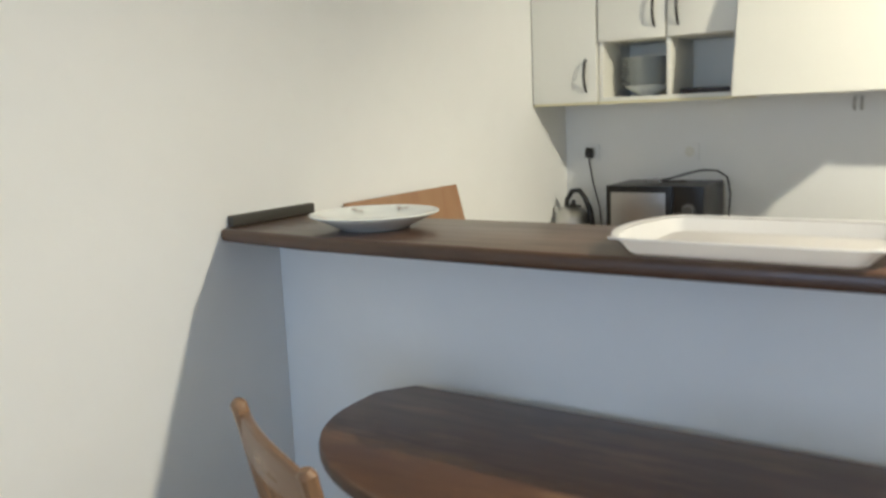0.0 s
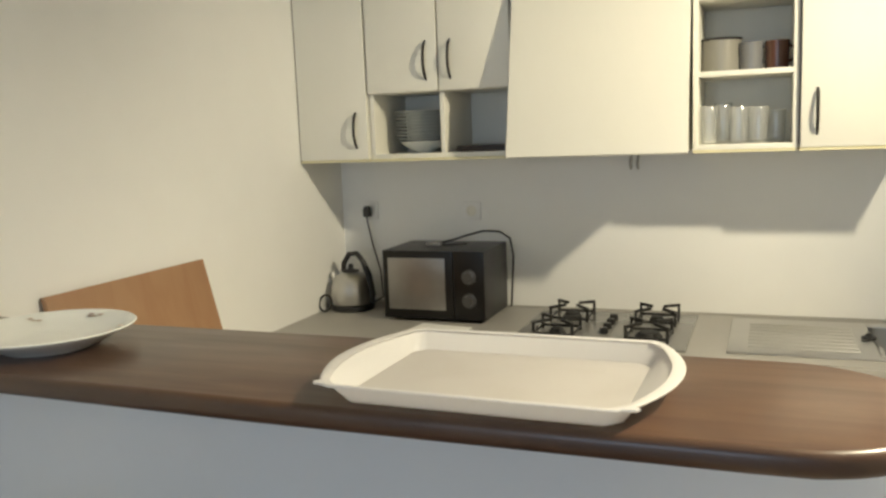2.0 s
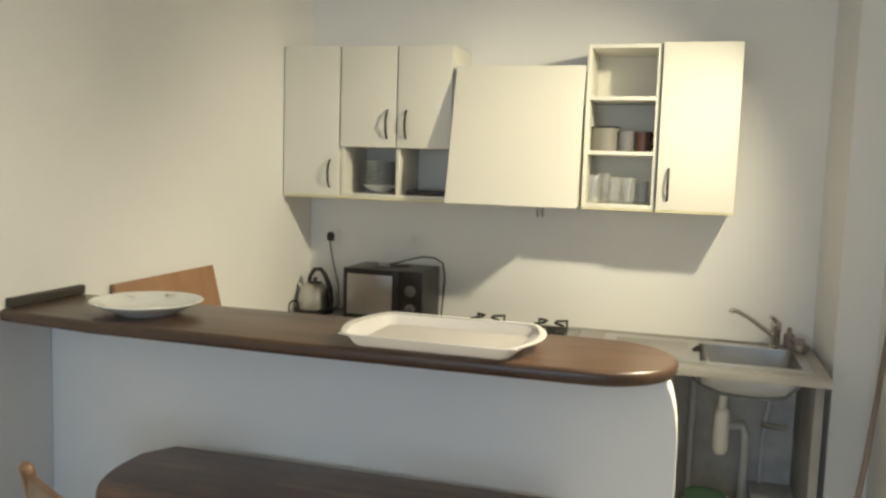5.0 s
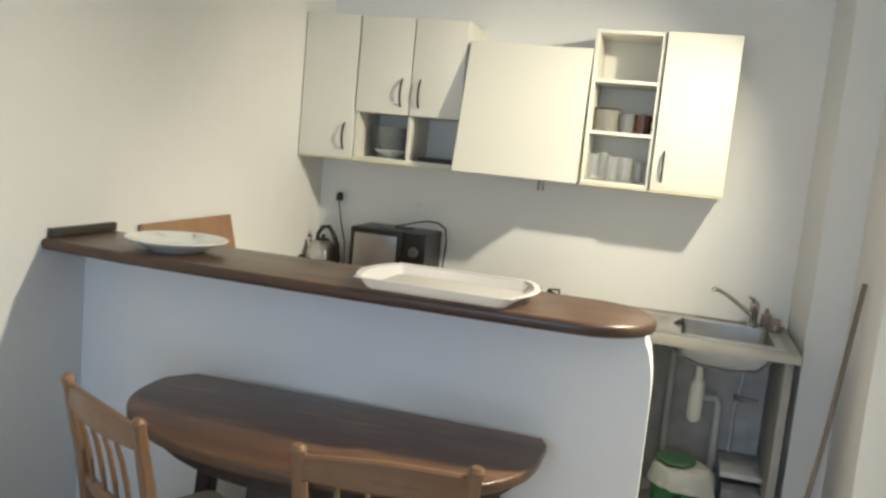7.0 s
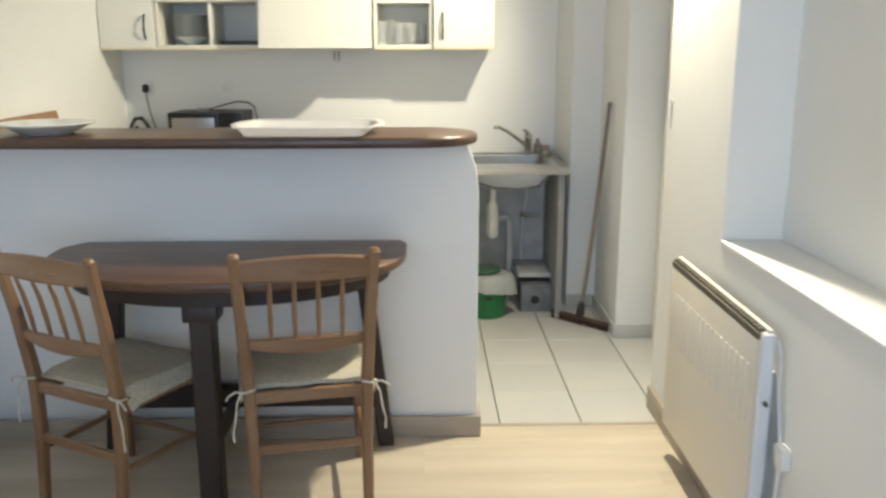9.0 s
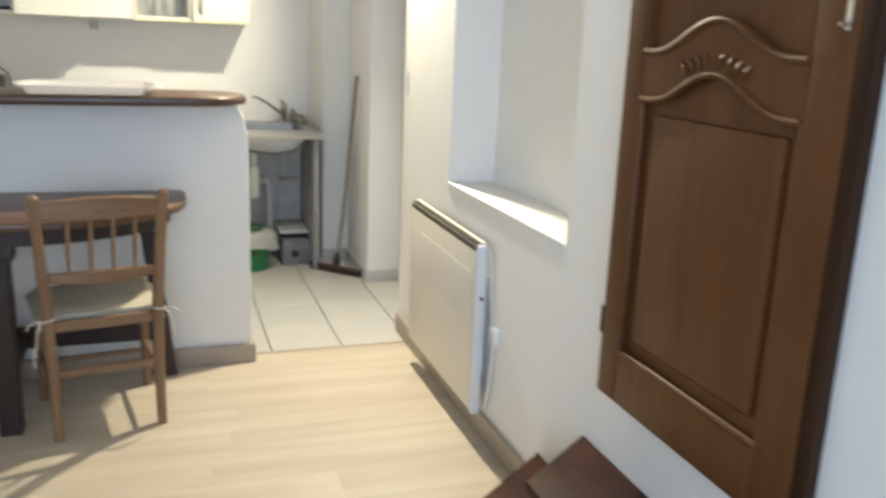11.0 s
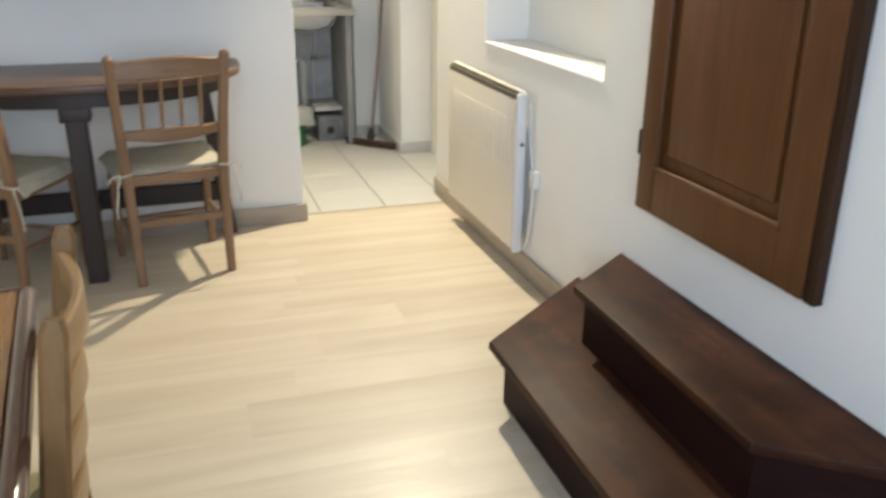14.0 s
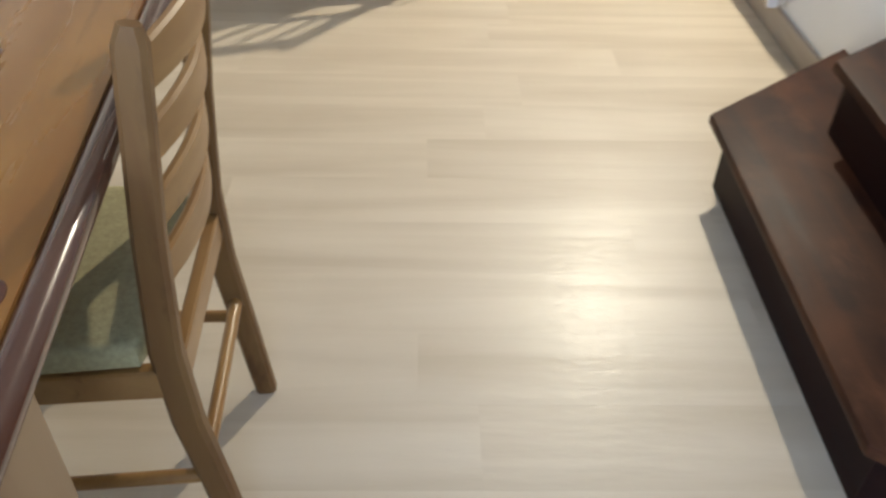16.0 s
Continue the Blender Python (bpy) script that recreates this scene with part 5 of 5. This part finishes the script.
# ---- pine table and ladder-back chair ----
TBL = pose(1.137, -4.40, 0, 0, 0, 5.2)
pine = thing("pine_table", (0, 0, 0), "varnished knotty pine table with a dark rounded edge", "table")
L, W, TZ2 = 1.90, 0.80, 0.762
part("tabletop", boxes((-W + 0.03, -0.031, -L + 0.03, -0.031, TZ2 - 0.036, TZ2 - 0.001), bev=0.002), M_PINE, pine)
ed = bmesh.new()
for a, b in (((-0.018, -L + 0.018, 0), (-0.018, -0.018, 0)), ((-0.018, -0.018, 0), (-W + 0.018, -0.018, 0)), ((-W + 0.018, -0.018, 0), (-W + 0.018, -L + 0.018, 0)), ((-W + 0.018, -L + 0.018, 0), (-0.018, -L + 0.018, 0))):
    p, q = Vector(a), Vector(b)
    p.z = q.z = TZ2 - 0.019
    sweep(ed, [p, p.lerp(q, 0.5), q], 0.0185, 12)
part("edge_band", ed, M_PINEEDGE, pine, "dark glossy rounded edge band")
part("apron", boxes((-0.125, -0.10, -L + 0.12, -0.12, 0.64, 0.725)), M_PINEV, pine)
part("apron", boxes((-W + 0.10, -W + 0.125, -L + 0.12, -0.12, 0.64, 0.725)), M_PINEV, pine)
part("apron", boxes((-W + 0.12, -0.12, -0.10, -0.075, 0.64, 0.725)), M_PINEV, pine)
part("apron", boxes((-W + 0.12, -0.12, -L + 0.075, -L + 0.10, 0.64, 0.725)), M_PINEV, pine)
for x in (-0.062, -W + 0.032):
    part("leg_panel", boxes((x, x + 0.03, -1.16, -0.735, 0.06, 0.7255), bev=0.004), M_PINEV, pine)
    part("foot", boxes((x - 0.02, x + 0.045, -1.22, -0.70, 0.0, 0.0595), bev=0.006), M_PINEV, pine)
part("cross_panel", boxes((-W + 0.063, -0.063, -0.965, -0.935, 0.12, 0.62), bev=0.003), M_PINEV, pine)
for x, y, r in ((-0.052, -0.705, 0.016), (-0.30, -0.45, 0.010), (-0.18, -0.25, 0.008), (-0.42, -0.75, 0.012), (-0.15, -1.05, 0.012), (-0.5, -0.2, 0.009)):
    bm = lathe(bmesh.new(), [(r, 0), (r * 0.95, 0.0008)], (0, 0, 0), 18)
    bmesh.ops.transform(bm, matrix=pose(x, y, TZ2 - 0.0011) @ Matrix.Diagonal((0.8, 1.35, 1, 1)), verts=bm.verts[:])
    part("knot", bm, M_KNOT, pine, "dark pine knot")
pine.matrix_basis = TBL

lad = thing("ladder_back_chair", (0, 0, 0), "honey wooden ladder-back chair with a green seat at the pine table", "chair")
# Post and leg wood is coloured darker for the side turned from the lamp.
M_LAD = mat("ladder_post_wood_shaded", (0.185, 0.102, 0.036), 0.48, grain=0.5, grain_scale=(26, 26, 2.0), stain=0.35, stain_scale=6, second=(0.12, 0.052, 0.02), bump=0.06, bump_scale=0, spec=0.2)
M_LADH = mat("ladder_slat_wood", (0.31, 0.172, 0.056), 0.34, grain=0.5, grain_scale=(2.0, 26, 26), stain=0.35, stain_scale=6, second=(0.20, 0.095, 0.034), bump=0.06, bump_scale=0, spec=0.4)
worn(M_LAD, (0.075, 0.034, 0.014), (11, 11, 4), 0.56, 0.70, 0.7)
worn(M_LADH, (0.10, 0.045, 0.016), (6, 12, 12), 0.60, 0.72, 0.75)
for s in (-1, 1):
    pts = [(s * 0.165, -0.025, 0.0), (s * 0.167, -0.008, 0.15), (s * 0.17, 0.012, 0.32), (s * 0.172, 0.016, 0.46), (s * 0.174, 0.0, 0.64), (s * 0.176, -0.03, 0.875), (s * 0.176, -0.033, 0.895)]
    part("back_post", bar(bmesh.new(), pts, [0.028, 0.028, 0.029, 0.029, 0.028, 0.027, 0.017], [0.037, 0.041, 0.042, 0.042, 0.038, 0.035, 0.023], 0.006), M_LAD, lad)
    part("leg", bar(bmesh.new(), [(s * 0.18, 0.365, 0.0), (s * 0.18, 0.36, 0.415)], [0.028, 0.036], [0.028, 0.036], 0.005), M_LAD, lad)
    part("side_rail", bar(bmesh.new(), [(s * 0.172, 0.03, 0.40), (s * 0.18, 0.345, 0.40)], 0.022, 0.05, 0.003), M_LADH, lad)
    part("side_stretcher", sweep(bmesh.new(), [(s * 0.168, 0.01, 0.19), (s * 0.18, 0.355, 0.19)], 0.011, 10), M_LADH, lad)
n = 10
for z, y, h in ((0.835, -0.024, 0.062), (0.745, -0.012, 0.055), (0.655, 0.0, 0.055), (0.565, 0.010, 0.055)):
    pts = [(0.166 * (-1 + 2 * k / n), y - 0.028 * math.cos(math.pi / 2 * (-1 + 2 * k / n)), z) for k in range(n + 1)]
    part("slat", bar(bmesh.new(), pts, [h * (0.8 + 0.2 * math.sin(math.pi * k / n)) for k in range(n + 1)], [0.014] * (n + 1), 0.004, across=(0, 0, 1)), M_LADH, lad)
part("front_rail", bar(bmesh.new(), [(-0.162, 0.36, 0.40), (0.162, 0.36, 0.40)], 0.05, 0.022, 0.003, across=(0, 0, 1)), M_LADH, lad)
part("back_rail", bar(bmesh.new(), [(-0.156, 0.012, 0.40), (0.156, 0.012, 0.40)], 0.05, 0.02, 0.003, across=(0, 0, 1)), M_LADH, lad)
part("back_stretcher", sweep(bmesh.new(), [(-0.154, 0.0, 0.235), (0.154, 0.0, 0.235)], 0.011, 10), M_LADH, lad)
part("front_stretcher", sweep(bmesh.new(), [(-0.166, 0.362, 0.22), (0.166, 0.362, 0.22)], 0.011, 10), M_LADH, lad)
seat = bmesh.new()
prism(seat, [(-0.150, 0.042), (0.150, 0.042), (0.180, 0.05), (0.200, 0.37), (0.19, 0.39), (-0.19, 0.39), (-0.200, 0.37), (-0.180, 0.05)], 0.426, 0.470, bev=0.015, seg=3)
part("seat", seat, M_GREENSEAT, lad, "green upholstered seat")
lad.matrix_basis = pose(1.185, -4.70, 0, 0, 0, 93)

# ---- floor pieces ----
floor = bpy.data.objects["floor"]
fz = BASE[floor]


def slab_mesh(name, w, d, h, bev, material):
    bm = bmesh.new()
    x, y = w / 2, d / 2
    low = [bm.verts.new((sx * x, sy * y, -h)) for sx, sy in ((-1, -1), (1, -1), (1, 1), (-1, 1))]
    mid = [bm.verts.new((sx * x, sy * y, -bev)) for sx, sy in ((-1, -1), (1, -1), (1, 1), (-1, 1))]
    top = [bm.verts.new((sx * (x - bev), sy * (y - bev), 0)) for sx, sy in ((-1, -1), (1, -1), (1, 1), (-1, 1))]
    for a, b in ((low, mid), (mid, top)):
        for k in range(4):
            bm.faces.new((a[k], a[(k + 1) % 4], b[(k + 1) % 4], b[k]))
    bm.faces.new(top)
    return link(name, bm, material, smooth=False)


rs = random.Random(11)
pw, pl = 0.19, 1.2
rows = int((-1.915 - REAR) / pw) + 1
cache = {}
for r in range(rows):
    y1 = -1.915 - r * pw
    y0 = max(y1 - pw, REAR)
    x = -rs.uniform(0.1, 1.1)
    while x < 2.70:
        a, b = max(x, 0.0), min(x + pl, 2.70)
        x += pl
        if b - a < 0.05:
            continue
        key = (round(b - a, 3), round(y1 - y0, 3))
        if key not in cache:
            cache[key] = slab_mesh("plank", b - a, y1 - y0, 0.0115, 0.00008, M_LAMI)
        ob = new("plank", cache[key])
        ob.parent = floor
        ob.location = Vector(((a + b) / 2, (y0 + y1) / 2, 0.0)) - fz
tile = slab_mesh("tile", 0.3285, 0.3305, 0.0115, 0.0015, M_TILE)
for i in range(9):
    for j in range(6):
        x, y = 2.0465 + 0.3335 * (i - 6) + 0.16675, -1.895 + 0.333 * j + 0.1665
        ob = new("tile", tile)
        ob.parent = floor
        ob.location = Vector((x, y, 0.0)) - fz
